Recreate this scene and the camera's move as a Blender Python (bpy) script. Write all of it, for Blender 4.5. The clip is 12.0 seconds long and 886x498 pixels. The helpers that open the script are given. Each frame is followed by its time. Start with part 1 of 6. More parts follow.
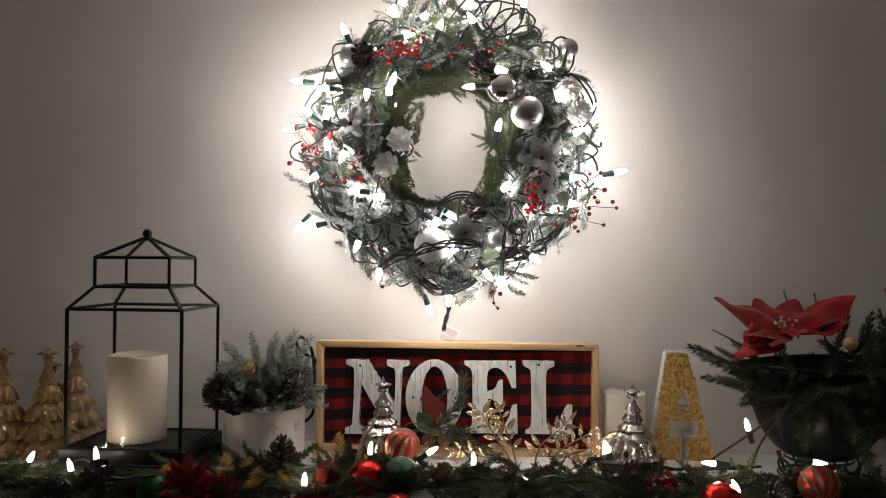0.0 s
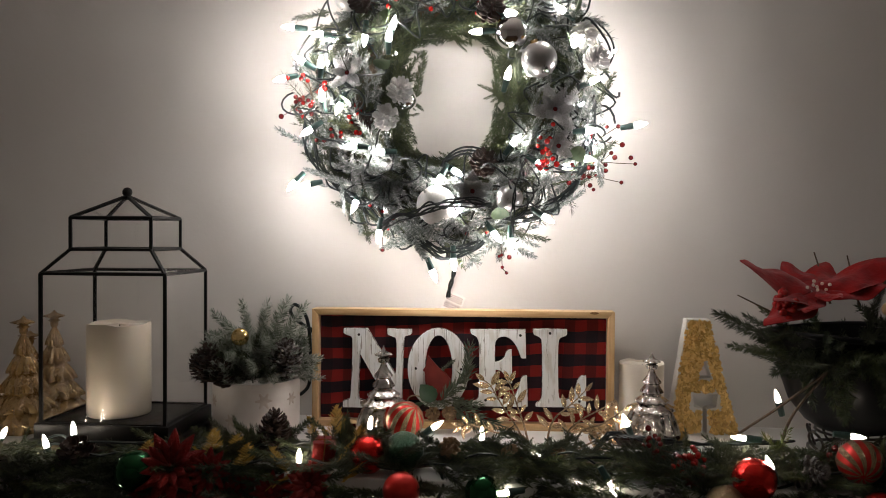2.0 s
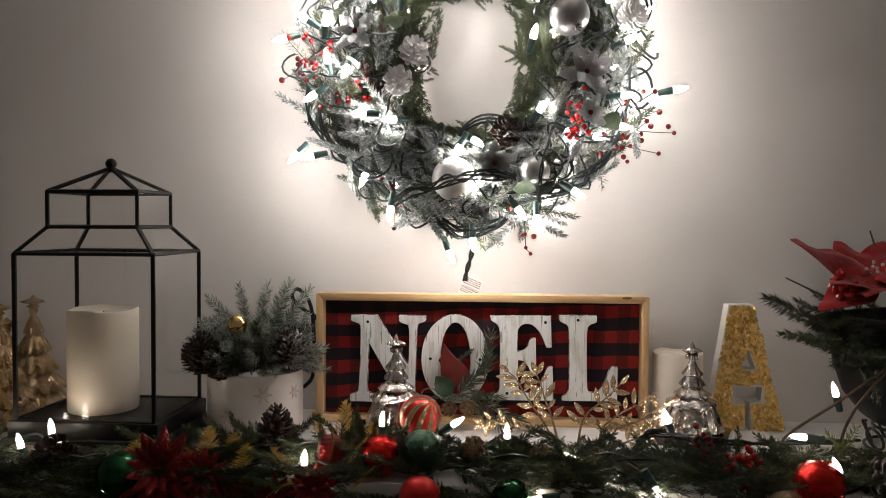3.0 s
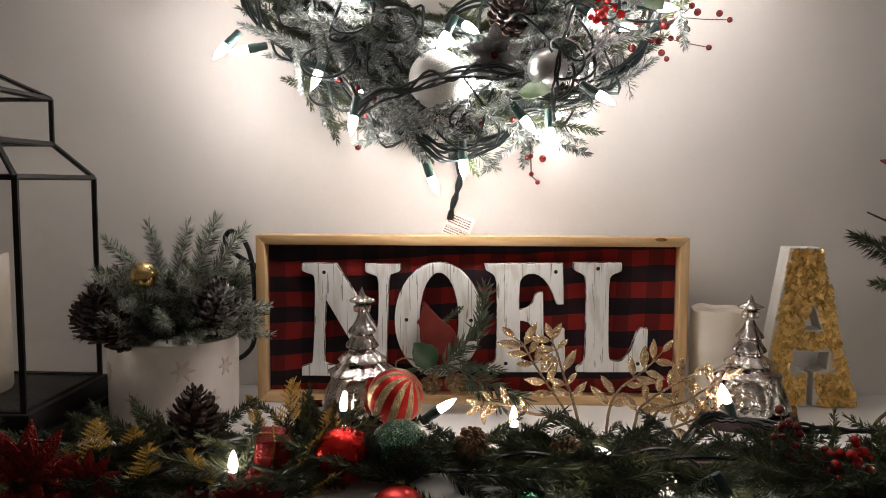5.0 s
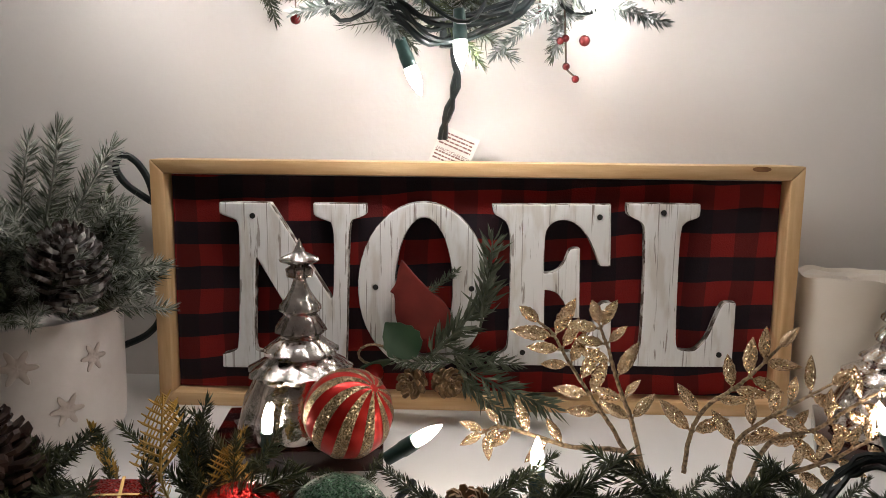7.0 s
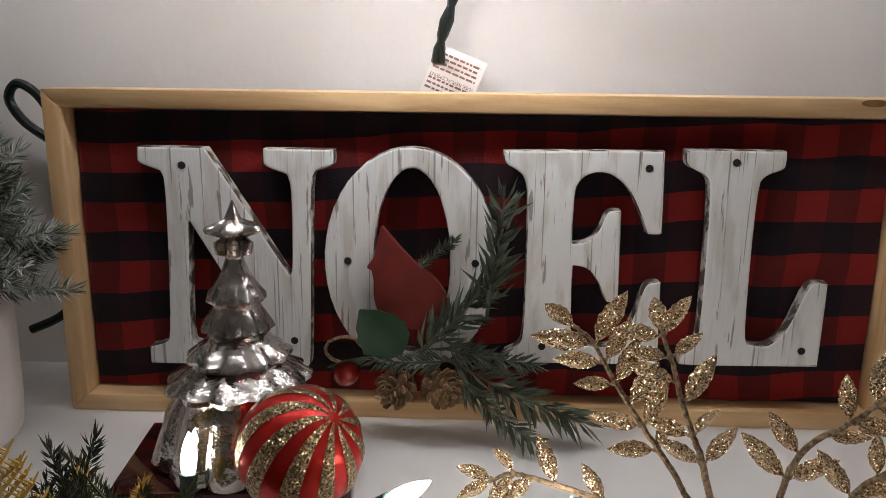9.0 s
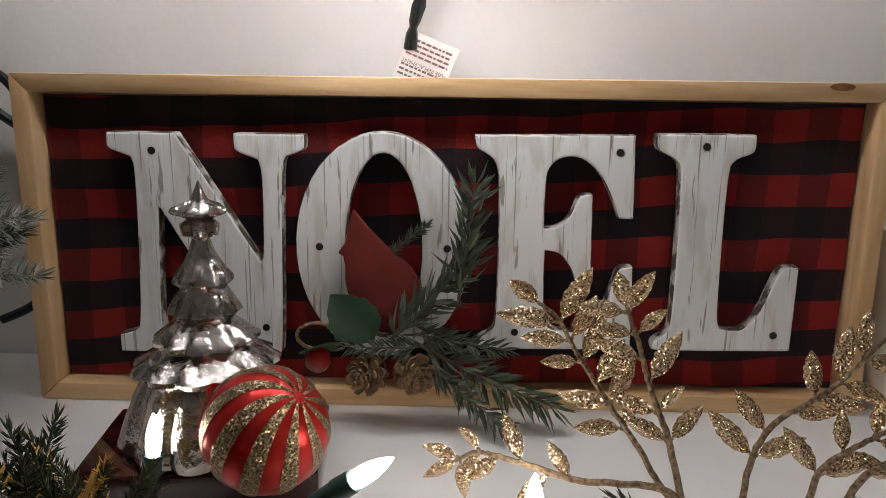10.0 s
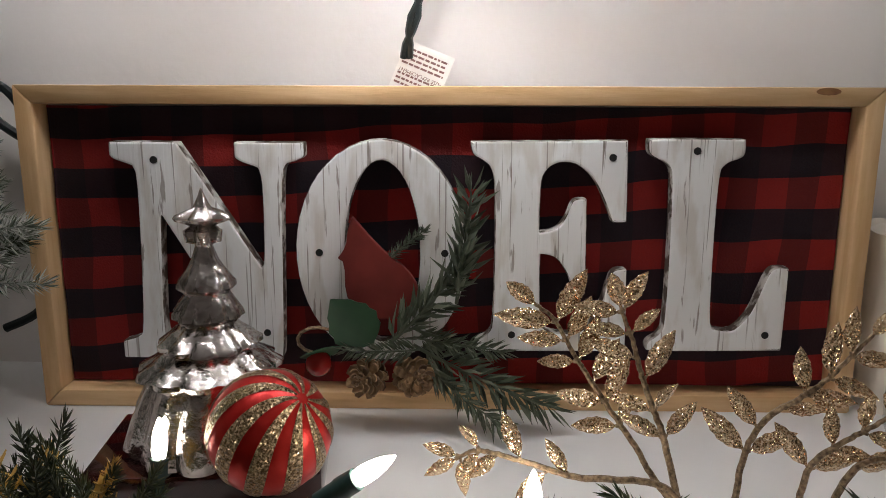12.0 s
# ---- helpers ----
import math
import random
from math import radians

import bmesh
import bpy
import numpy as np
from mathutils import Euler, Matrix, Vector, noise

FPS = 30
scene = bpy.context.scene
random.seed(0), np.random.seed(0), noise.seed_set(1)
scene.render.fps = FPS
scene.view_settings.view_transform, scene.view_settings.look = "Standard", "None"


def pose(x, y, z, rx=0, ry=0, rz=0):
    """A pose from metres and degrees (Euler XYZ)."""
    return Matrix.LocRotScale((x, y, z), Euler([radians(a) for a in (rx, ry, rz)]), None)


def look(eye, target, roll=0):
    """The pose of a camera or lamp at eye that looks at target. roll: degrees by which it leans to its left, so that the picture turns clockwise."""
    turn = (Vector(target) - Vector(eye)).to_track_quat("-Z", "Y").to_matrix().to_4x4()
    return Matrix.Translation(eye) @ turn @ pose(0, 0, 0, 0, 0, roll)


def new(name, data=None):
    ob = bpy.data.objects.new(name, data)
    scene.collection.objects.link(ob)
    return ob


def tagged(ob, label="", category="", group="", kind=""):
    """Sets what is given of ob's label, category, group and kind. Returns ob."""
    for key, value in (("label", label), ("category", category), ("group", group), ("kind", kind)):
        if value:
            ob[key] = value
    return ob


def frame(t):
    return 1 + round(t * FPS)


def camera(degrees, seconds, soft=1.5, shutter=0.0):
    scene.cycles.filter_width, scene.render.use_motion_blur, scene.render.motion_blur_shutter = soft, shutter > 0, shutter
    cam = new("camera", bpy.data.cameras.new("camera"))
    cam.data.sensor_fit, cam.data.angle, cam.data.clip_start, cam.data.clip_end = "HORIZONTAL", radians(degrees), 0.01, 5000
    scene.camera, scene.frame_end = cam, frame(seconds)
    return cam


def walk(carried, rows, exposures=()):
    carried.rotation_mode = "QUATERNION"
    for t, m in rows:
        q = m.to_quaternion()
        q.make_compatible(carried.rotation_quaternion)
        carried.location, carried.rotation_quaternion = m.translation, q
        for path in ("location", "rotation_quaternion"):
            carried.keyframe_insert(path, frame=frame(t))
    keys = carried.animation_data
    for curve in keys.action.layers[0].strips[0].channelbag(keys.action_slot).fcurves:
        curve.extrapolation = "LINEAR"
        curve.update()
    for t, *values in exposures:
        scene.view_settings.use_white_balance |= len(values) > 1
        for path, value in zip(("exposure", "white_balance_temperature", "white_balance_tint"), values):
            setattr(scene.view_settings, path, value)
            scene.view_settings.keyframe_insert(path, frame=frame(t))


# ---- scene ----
cam = camera(59.5, 12.0, soft=0.9)
PATH = [
    (0, (0.122, -1.364, 0.341), (-0.07, 0.626, 0.37), 0.4),
    (0.5, (0.122, -1.355, 0.342), (-0.067, 0.636, 0.357), 0.3),
    (1, (0.122, -1.345, 0.336), (-0.069, 0.646, 0.339), 0.3),
    (1.5, (0.111, -1.31, 0.326), (-0.079, 0.681, 0.312), 0.3),
    (2, (0.102, -1.269, 0.317), (-0.084, 0.722, 0.284), 0.3),
    (2.5, (0.086, -1.214, 0.306), (-0.103, 0.777, 0.257), 0.4),
    (3, (0.06, -1.157, 0.301), (-0.116, 0.834, 0.237), 0.3),
    (3.2, (0.051, -1.137, 0.301), (-0.121, 0.854, 0.232), 0.3),
    (4.8, (0.008, -0.93, 0.251), (-0.066, 1.063, 0.099), 0.3),
    (5, (0.016, -0.888, 0.255), (-0.061, 1.103, 0.089), 0.3),
    (5.5, (0.045, -0.791, 0.242), (-0.042, 1.198, 0.054), 0.3),
    (6, (0.058, -0.727, 0.221), (-0.035, 1.259, 0.006), 0.3),
    (6.5, (0.045, -0.671, 0.214), (-0.056, 1.309, -0.047), 0.4),
    (7, (0.022, -0.593, 0.219), (-0.078, 1.381, -0.08), 0.6),
    (7.2, (0.019, -0.565, 0.226), (-0.076, 1.407, -0.093), 0.7),
    (8.8, (0.02, -0.442, 0.213), (-0.094, 1.504, -0.235), 0.6),
    (9, (0.02, -0.442, 0.209), (-0.088, 1.503, -0.243), 0.7),
    (9.5, (0.025, -0.443, 0.204), (-0.068, 1.505, -0.241), 0.7),
    (10, (0.031, -0.443, 0.197), (-0.053, 1.507, -0.239), 0.7),
    (10.5, (0.033, -0.445, 0.195), (-0.046, 1.507, -0.236), 0.5),
    (11, (0.028, -0.448, 0.195), (-0.051, 1.504, -0.232), 0.3),
    (11.5, (0.026, -0.453, 0.196), (-0.049, 1.501, -0.224), 0.2),
    (12, (0.03, -0.452, 0.197), (-0.042, 1.503, -0.219), 0.2),
]
walk(cam, [(t, look(eye, target, roll)) for t, eye, target, roll in PATH],
     exposures=[(0, 0.16, 6450, 11), (3, 0.24, 6500, 12), (5.5, 0.24, 6600, 13), (7, 0.22, 6400, 12), (9, -0.05, 6050, 11), (12, -0.03, 6050, 11)])

# ---------------------------------------------------------------- world and light
world = bpy.data.worlds.new("world")
scene.world = world
world.use_nodes = True
world.node_tree.nodes["Background"].inputs[0].default_value = (0.0, 0.0, 0.0, 1)
BULB_POWER = 140.0
BACK_POWER = 90.0
GARLAND_POWER = 38.0

rng = random.Random(7)
U = rng.uniform


# ---------------------------------------------------------------- materials
def mat(name, color, rough=0.5, metal=0.0, color2=None, scale=40.0, stretch=(1, 1, 1), bump=0.0, bump_scale=200.0,
        contrast=(0.35, 0.65), rough2=None, emit=None, power=0.0, transmission=0.0, coat=0.0, island=None, sheen=0.0, ior=1.45, alpha=1.0):
    m = bpy.data.materials.new(name)
    m.use_nodes = True
    nt = m.node_tree
    b = nt.nodes["Principled BSDF"]
    b.inputs["Base Color"].default_value = (*color, 1)
    b.inputs["Roughness"].default_value = rough
    b.inputs["Metallic"].default_value = metal
    b.inputs["Transmission Weight"].default_value = transmission
    b.inputs["Coat Weight"].default_value = coat
    b.inputs["Coat Roughness"].default_value = 0.08
    b.inputs["Sheen Weight"].default_value = sheen
    b.inputs["IOR"].default_value = ior
    if emit:
        b.inputs["Emission Color"].default_value = (*emit, 1)
        b.inputs["Emission Strength"].default_value = power
    tc = nt.nodes.new("ShaderNodeTexCoord")
    mp = nt.nodes.new("ShaderNodeMapping")
    mp.inputs["Scale"].default_value = stretch
    nt.links.new(tc.outputs["Object"], mp.inputs["Vector"])
    if color2:
        n = nt.nodes.new("ShaderNodeTexNoise")
        n.inputs["Scale"].default_value = scale
        n.inputs["Detail"].default_value = 6
        nt.links.new(mp.outputs[0], n.inputs["Vector"])
        r = nt.nodes.new("ShaderNodeValToRGB")
        r.color_ramp.elements[0].position, r.color_ramp.elements[1].position = contrast
        r.color_ramp.elements[0].color, r.color_ramp.elements[1].color = (*color, 1), (*color2, 1)
        nt.links.new(n.outputs["Fac"], r.inputs[0])
        out = r.outputs[0]
        if island:
            g = nt.nodes.new("ShaderNodeNewGeometry")
            r2 = nt.nodes.new("ShaderNodeValToRGB")
            r2.color_ramp.elements[0].position, r2.color_ramp.elements[1].position = island[1], island[2]
            r2.color_ramp.elements[0].color = (0, 0, 0, 1)
            r2.color_ramp.elements[1].color = (1, 1, 1, 1)
            nt.links.new(g.outputs["Random Per Island"], r2.inputs[0])
            mx = nt.nodes.new("ShaderNodeMix")
            mx.data_type = "RGBA"
            nt.links.new(r2.outputs[0], mx.inputs["Factor"])
            nt.links.new(out, mx.inputs["A"])
            mx.inputs["B"].default_value = (*island[0], 1)
            out = mx.outputs["Result"]
        nt.links.new(out, b.inputs["Base Color"])
        if rough2 is not None:
            mr = nt.nodes.new("ShaderNodeMapRange")
            mr.inputs["To Min"].default_value, mr.inputs["To Max"].default_value = rough, rough2
            nt.links.new(n.outputs["Fac"], mr.inputs["Value"])
            nt.links.new(mr.outputs[0], b.inputs["Roughness"])
    if bump:
        n2 = nt.nodes.new("ShaderNodeTexNoise")
        n2.inputs["Scale"].default_value = bump_scale
        n2.inputs["Detail"].default_value = 4
        nt.links.new(mp.outputs[0], n2.inputs["Vector"])
        bp = nt.nodes.new("ShaderNodeBump")
        bp.inputs["Strength"].default_value = bump
        bp.inputs["Distance"].default_value = 0.002
        nt.links.new(n2.outputs["Fac"], bp.inputs["Height"])
        nt.links.new(bp.outputs[0], b.inputs["Normal"])
    return m


def math_node(nt, op, a, b=None):
    n = nt.nodes.new("ShaderNodeMath")
    n.operation = op
    for i, v in enumerate((a, b)):
        if v is None:
            continue
        if isinstance(v, (int, float)):
            n.inputs[i].default_value = v
        else:
            nt.links.new(v, n.inputs[i])
    return n.outputs[0]


def mix_node(nt, fac, a, b):
    n = nt.nodes.new("ShaderNodeMix")
    n.data_type = "RGBA"
    for key, v in (("Factor", fac), ("A", a), ("B", b)):
        if isinstance(v, (tuple, float, int)):
            n.inputs[key].default_value = (*v, 1) if isinstance(v, tuple) else v
        else:
            nt.links.new(v, n.inputs[key])
    return n.outputs["Result"]


def plaid_material():
    """Red and black buffalo check flannel, slightly wavy, with a woven bump."""
    m = bpy.data.materials.new("plaid_flannel")
    m.use_nodes = True
    nt = m.node_tree
    b = nt.nodes["Principled BSDF"]
    b.inputs["Roughness"].default_value = 0.95
    b.inputs["Sheen Weight"].default_value = 0.02
    tc = nt.nodes.new("ShaderNodeTexCoord")
    wob = nt.nodes.new("ShaderNodeTexNoise")
    wob.inputs["Scale"].default_value = 9
    nt.links.new(tc.outputs["Object"], wob.inputs["Vector"])
    sep = nt.nodes.new("ShaderNodeSeparateXYZ")
    nt.links.new(tc.outputs["Object"], sep.inputs[0])
    w = math_node(nt, "MULTIPLY", math_node(nt, "SUBTRACT", wob.outputs["Fac"], 0.5), 0.016)
    skew = math_node(nt, "MULTIPLY", sep.outputs["X"], -0.035)
    period = 0.0366
    col = math_node(nt, "LESS_THAN", math_node(nt, "FRACT", math_node(nt, "DIVIDE", math_node(nt, "ADD", math_node(nt, "ADD", sep.outputs["X"], w), 10.012), period)), 0.5)
    row = math_node(nt, "LESS_THAN", math_node(nt, "FRACT", math_node(nt, "DIVIDE", math_node(nt, "ADD", math_node(nt, "ADD", math_node(nt, "ADD", sep.outputs["Z"], w), skew), 10.0215), period)), 0.5)
    red, half, black = (0.31, 0.014, 0.011), (0.155, 0.009, 0.008), (0.007, 0.005, 0.011)
    half2 = (0.018, 0.006, 0.012)
    c = mix_node(nt, row, mix_node(nt, col, black, half2), mix_node(nt, col, half, red))
    fine = nt.nodes.new("ShaderNodeTexNoise")
    fine.inputs["Scale"].default_value = 900
    nt.links.new(tc.outputs["Object"], fine.inputs["Vector"])
    c = mix_node(nt, math_node(nt, "MULTIPLY", fine.outputs["Fac"], 0.25), c, (0.05, 0.012, 0.012))
    nt.links.new(c, b.inputs["Base Color"])
    bp = nt.nodes.new("ShaderNodeBump")
    bp.inputs["Strength"].default_value = 0.5
    bp.inputs["Distance"].default_value = 0.001
    nt.links.new(fine.outputs["Fac"], bp.inputs["Height"])
    nt.links.new(bp.outputs[0], b.inputs["Normal"])
    return m


def distressed_material():
    """White paint over wood: upright grain lines, worn brown and grey patches."""
    m = bpy.data.materials.new("distressed_white")
    m.use_nodes = True
    nt = m.node_tree
    b = nt.nodes["Principled BSDF"]
    b.inputs["Roughness"].default_value = 0.6
    tc = nt.nodes.new("ShaderNodeTexCoord")

    def streak(sx, sz, lo, hi, detail=6):
        mp = nt.nodes.new("ShaderNodeMapping")
        mp.inputs["Scale"].default_value = (sx, 40, sz)
        nt.links.new(tc.outputs["Object"], mp.inputs["Vector"])
        n = nt.nodes.new("ShaderNodeTexNoise")
        n.inputs["Scale"].default_value = 1
        n.inputs["Detail"].default_value = detail
        nt.links.new(mp.outputs[0], n.inputs["Vector"])
        mr = nt.nodes.new("ShaderNodeMapRange")
        mr.inputs["From Min"].default_value, mr.inputs["From Max"].default_value = lo, hi
        nt.links.new(n.outputs["Fac"], mr.inputs["Value"])
        return n.outputs["Fac"], mr.outputs[0]

    g, grain = streak(560, 8, 0.610, 0.650)
    p, patch = streak(90, 22, 0.50, 0.62)
    d, dark = streak(260, 26, 0.635, 0.670)
    c = mix_node(nt, math_node(nt, "MULTIPLY", patch, 0.55), (0.86, 0.86, 0.85), (0.62, 0.57, 0.50))
    c = mix_node(nt, math_node(nt, "MULTIPLY", grain, 0.80), c, (0.30, 0.27, 0.24))
    c = mix_node(nt, math_node(nt, "MULTIPLY", dark, 0.65), c, (0.16, 0.11, 0.075))
    nt.links.new(c, b.inputs["Base Color"])
    bp = nt.nodes.new("ShaderNodeBump")
    bp.inputs["Strength"].default_value = 0.35
    bp.inputs["Distance"].default_value = 0.001
    nt.links.new(g, bp.inputs["Height"])
    nt.links.new(bp.outputs[0], b.inputs["Normal"])
    return m


def glitter(name, color, color2, metal=0.9, scale=1400.0, rough=0.3, tilt=1.5):
    """Glitter: tiny facets that each tilt their own way."""
    m = mat(name, color, rough, metal, color2, 900.0, contrast=(0.4, 0.6))
    nt = m.node_tree
    b = nt.nodes["Principled BSDF"]
    tc = nt.nodes.new("ShaderNodeTexCoord")
    v = nt.nodes.new("ShaderNodeTexVoronoi")
    v.inputs["Scale"].default_value = scale
    nt.links.new(tc.outputs["Object"], v.inputs["Vector"])
    geo = nt.nodes.new("ShaderNodeNewGeometry")
    sub = nt.nodes.new("ShaderNodeVectorMath")
    sub.operation = "SUBTRACT"
    nt.links.new(v.outputs["Color"], sub.inputs[0])
    sub.inputs[1].default_value = (0.5, 0.5, 0.5)
    mad = nt.nodes.new("ShaderNodeVectorMath")
    mad.operation = "MULTIPLY_ADD"
    nt.links.new(sub.outputs[0], mad.inputs[0])
    mad.inputs[1].default_value = (tilt, tilt, tilt)
    nt.links.new(geo.outputs["Normal"], mad.inputs[2])
    nrm = nt.nodes.new("ShaderNodeVectorMath")
    nrm.operation = "NORMALIZE"
    nt.links.new(mad.outputs[0], nrm.inputs[0])
    nt.links.new(nrm.outputs[0], b.inputs["Normal"])
    return m


WALL = mat("wall_paint", (0.725, 0.688, 0.655), 0.75, 0, (0.765, 0.732, 0.70), 3.5, bump=0.12, bump_scale=160)
plaster = WALL.node_tree
swell = plaster.nodes.new("ShaderNodeTexNoise")
swell.inputs["Scale"].default_value, swell.inputs["Detail"].default_value, swell.inputs["Distortion"].default_value = 6.5, 1.0, 0.0
plaster.links.new(plaster.nodes["Mapping"].outputs[0], swell.inputs["Vector"])
uneven = plaster.nodes.new("ShaderNodeBump")
uneven.inputs["Strength"].default_value, uneven.inputs["Distance"].default_value = 0.8, 0.006
plaster.links.new(swell.outputs["Fac"], uneven.inputs["Height"])
plaster.links.new(uneven.outputs[0], plaster.nodes["Bump"].inputs["Normal"])
SHELF = mat("shelf_paint", (0.74, 0.73, 0.71), 0.35, 0, (0.80, 0.79, 0.77), 6, bump=0.05, bump_scale=60)
FLOOR = mat("floor_boards", (0.16, 0.09, 0.05), 0.45, 0, (0.24, 0.14, 0.08), 5, stretch=(1, 8, 1))
PINE = mat("pine_wood", (0.60, 0.37, 0.17), 0.5, 0, (0.76, 0.53, 0.29), 20, stretch=(0.6, 6, 6), bump=0.08)
PINE_V = mat("pine_wood_upright", (0.60, 0.37, 0.17), 0.5, 0, (0.76, 0.53, 0.29), 20, stretch=(6, 6, 0.6), bump=0.08)
KNOT = mat("pine_knot", (0.16, 0.07, 0.03), 0.5, 0, (0.30, 0.15, 0.06), 120)
PLAID = plaid_material()
LETTER = distressed_material()
WORN = mat("worn_letter_edge", (0.07, 0.045, 0.030), 0.7, 0, (0.55, 0.52, 0.48), 120, contrast=(0.46, 0.60))
HOLE = mat("hole_shade_and_wick", (0.012, 0.011, 0.01), 0.7)
BLACK = mat("black_metal", (0.006, 0.0055, 0.0055), 0.40, 0.0, (0.011, 0.010, 0.0095), 90, bump=0.1)
GLASS = mat("clear_glass", (1, 1, 1), 0.0, 0, transmission=1.0, ior=1.02)
GLASS.node_tree.nodes["Principled BSDF"].inputs["Coat Weight"].default_value = 0.35
WAX = mat("ivory_wax", (0.54, 0.47, 0.38), 0.36, 0, (0.60, 0.53, 0.43), 14, bump=0.06, bump_scale=70)
WAX.node_tree.nodes["Principled BSDF"].inputs["Subsurface Weight"].default_value = 0.15
WAX.node_tree.nodes["Principled BSDF"].inputs["Subsurface Radius"].default_value = (0.02, 0.012, 0.007)
WAX_PALE = mat("pale_wax", (0.78, 0.71, 0.61), 0.38, 0, (0.84, 0.78, 0.69), 14, bump=0.06, bump_scale=70)
CERAMIC = mat("white_ceramic", (0.76, 0.69, 0.65), 0.32, 0, (0.83, 0.77, 0.73), 30, bump=0.08, bump_scale=120)
CERAMIC_TAN = mat("tan_washed_ceramic", (0.60, 0.49, 0.42), 0.4, 0, (0.72, 0.63, 0.57), 60, bump=0.1, bump_scale=150)
MERCURY = mat("mercury_glass", (0.34, 0.31, 0.29), 0.12, 1.0, (0.80, 0.76, 0.73), 60, bump=1.0, bump_scale=120, rough2=0.30)
AMBER = mat("amber_glass", (0.36, 0.20, 0.065), 0.07, 0.25, (0.60, 0.40, 0.17), 50, bump=1.0, bump_scale=85, rough2=0.2, coat=0.9, transmission=0.5)
MIRROR_RED = mat("dark_red_lacquer", (0.028, 0.005, 0.005), 0.05, 0, (0.045, 0.008, 0.007), 60, coat=0.6)
RED_SATIN = mat("red_satin", (0.50, 0.018, 0.014), 0.28, 0.5, (0.60, 0.03, 0.022), 60)
RED_FOIL = mat("red_foil", (0.55, 0.012, 0.010), 0.18, 0.85, (0.70, 0.03, 0.02), 80, bump=0.9, bump_scale=150)
GOLD_GLIT = glitter("gold_glitter", (0.17, 0.115, 0.06), (0.50, 0.37, 0.22), scale=1500.0, rough=0.28)
GOLD_LEAF = glitter("gold_leaf_glitter", (0.56, 0.37, 0.21), (1.0, 0.80, 0.55), 0.9, 1500.0, 0.17, 1.2)
GREEN_GLIT = glitter("green_glitter", (0.008, 0.026, 0.014), (0.045, 0.10, 0.055), 0.8)
RED_GLIT = glitter("red_glitter", (0.10, 0.004, 0.004), (0.26, 0.012, 0.010), 0.55)
GREEN_SHINY = mat("green_shiny", (0.008, 0.055, 0.018), 0.06, 0.8, (0.012, 0.075, 0.025), 30)
GOLD_SHINY = mat("gold_shiny", (0.75, 0.52, 0.20), 0.10, 1.0, (0.85, 0.63, 0.30), 60)
SILVER_BALL = mat("brushed_silver", (0.50, 0.50, 0.50), 0.33, 1.0, (0.62, 0.62, 0.62), 60)
SILVER_SHINY = mat("shiny_silver", (0.75, 0.75, 0.75), 0.06, 1.0, (0.82, 0.82, 0.82), 60)
CONE_WHITE = mat("white_cone", (0.40, 0.39, 0.38), 0.8, 0, (0.60, 0.59, 0.58), 120)
FUZZ = mat("white_fuzz", (0.72, 0.71, 0.69), 0.95, 0, (0.82, 0.81, 0.80), 300, bump=1.0, bump_scale=500)
SILVER_LEAF = glitter("silver_leaf", (0.18, 0.18, 0.18), (0.46, 0.46, 0.46), 0.7)
GOLD_FLAKE = mat("gold_flake", (0.78, 0.50, 0.15), 0.34, 0.55, (0.94, 0.68, 0.28), 200, island=((0.52, 0.30, 0.08), 0.35, 1.0))
WHITE_EDGE = mat("white_board", (0.72, 0.69, 0.64), 0.6, 0, (0.78, 0.76, 0.72), 40)
FIR = mat("fir_green", (0.034, 0.050, 0.022), 0.5, 0, (0.062, 0.085, 0.036), 60, island=((0.125, 0.140, 0.058), 0.3, 1.0))
FIR_DARK = mat("fir_dark", (0.020, 0.028, 0.015), 0.5, 0, (0.038, 0.050, 0.024), 60, island=((0.075, 0.088, 0.040), 0.4, 1.0))
FIR_FROST = mat("fir_frosted", (0.10, 0.13, 0.11), 0.7, 0, (0.26, 0.28, 0.265), 90, island=((0.68, 0.69, 0.69), 0.48, 0.95))
FIR_LIME = mat("fir_lime", (0.12, 0.17, 0.05), 0.5, 0, (0.20, 0.26, 0.08), 90, island=((0.28, 0.30, 0.10), 0.4, 1.0))
YELLOW_FERN = mat("gold_fern", (0.50, 0.30, 0.05), 0.5, 0.2, (0.66, 0.44, 0.12), 90)
FIR_GREY = mat("fir_grey_green", (0.055, 0.072, 0.044), 0.5, 0, (0.095, 0.118, 0.075), 60, island=((0.165, 0.185, 0.130), 0.3, 1.0))
FIR_TIPS = mat("fir_snow_tipped", (0.085, 0.112, 0.075), 0.6, 0, (0.20, 0.23, 0.17), 70, island=((0.68, 0.70, 0.65), 0.32, 0.9))
STEM = mat("brown_stem", (0.07, 0.045, 0.03), 0.8, 0, (0.12, 0.08, 0.05), 200)
CONE = mat("pinecone_brown", (0.018, 0.009, 0.006), 0.6, 0, (0.042, 0.020, 0.014), 160, island=((0.07, 0.036, 0.024), 0.6, 1.0))
CONE_LIGHT = mat("pinecone_light", (0.20, 0.12, 0.06), 0.65, 0, (0.40, 0.26, 0.14), 140, island=((0.10, 0.055, 0.03), 0.3, 1.0))
CONE_FROST = mat("pinecone_frosted", (0.035, 0.022, 0.018), 0.7, 0, (0.46, 0.44, 0.43), 150, contrast=(0.47, 0.62), island=((0.05, 0.036, 0.032), 0.5, 1.0))
BERRY = mat("red_berry", (0.26, 0.006, 0.008), 0.18, 0, (0.38, 0.014, 0.012), 80, coat=0.5)
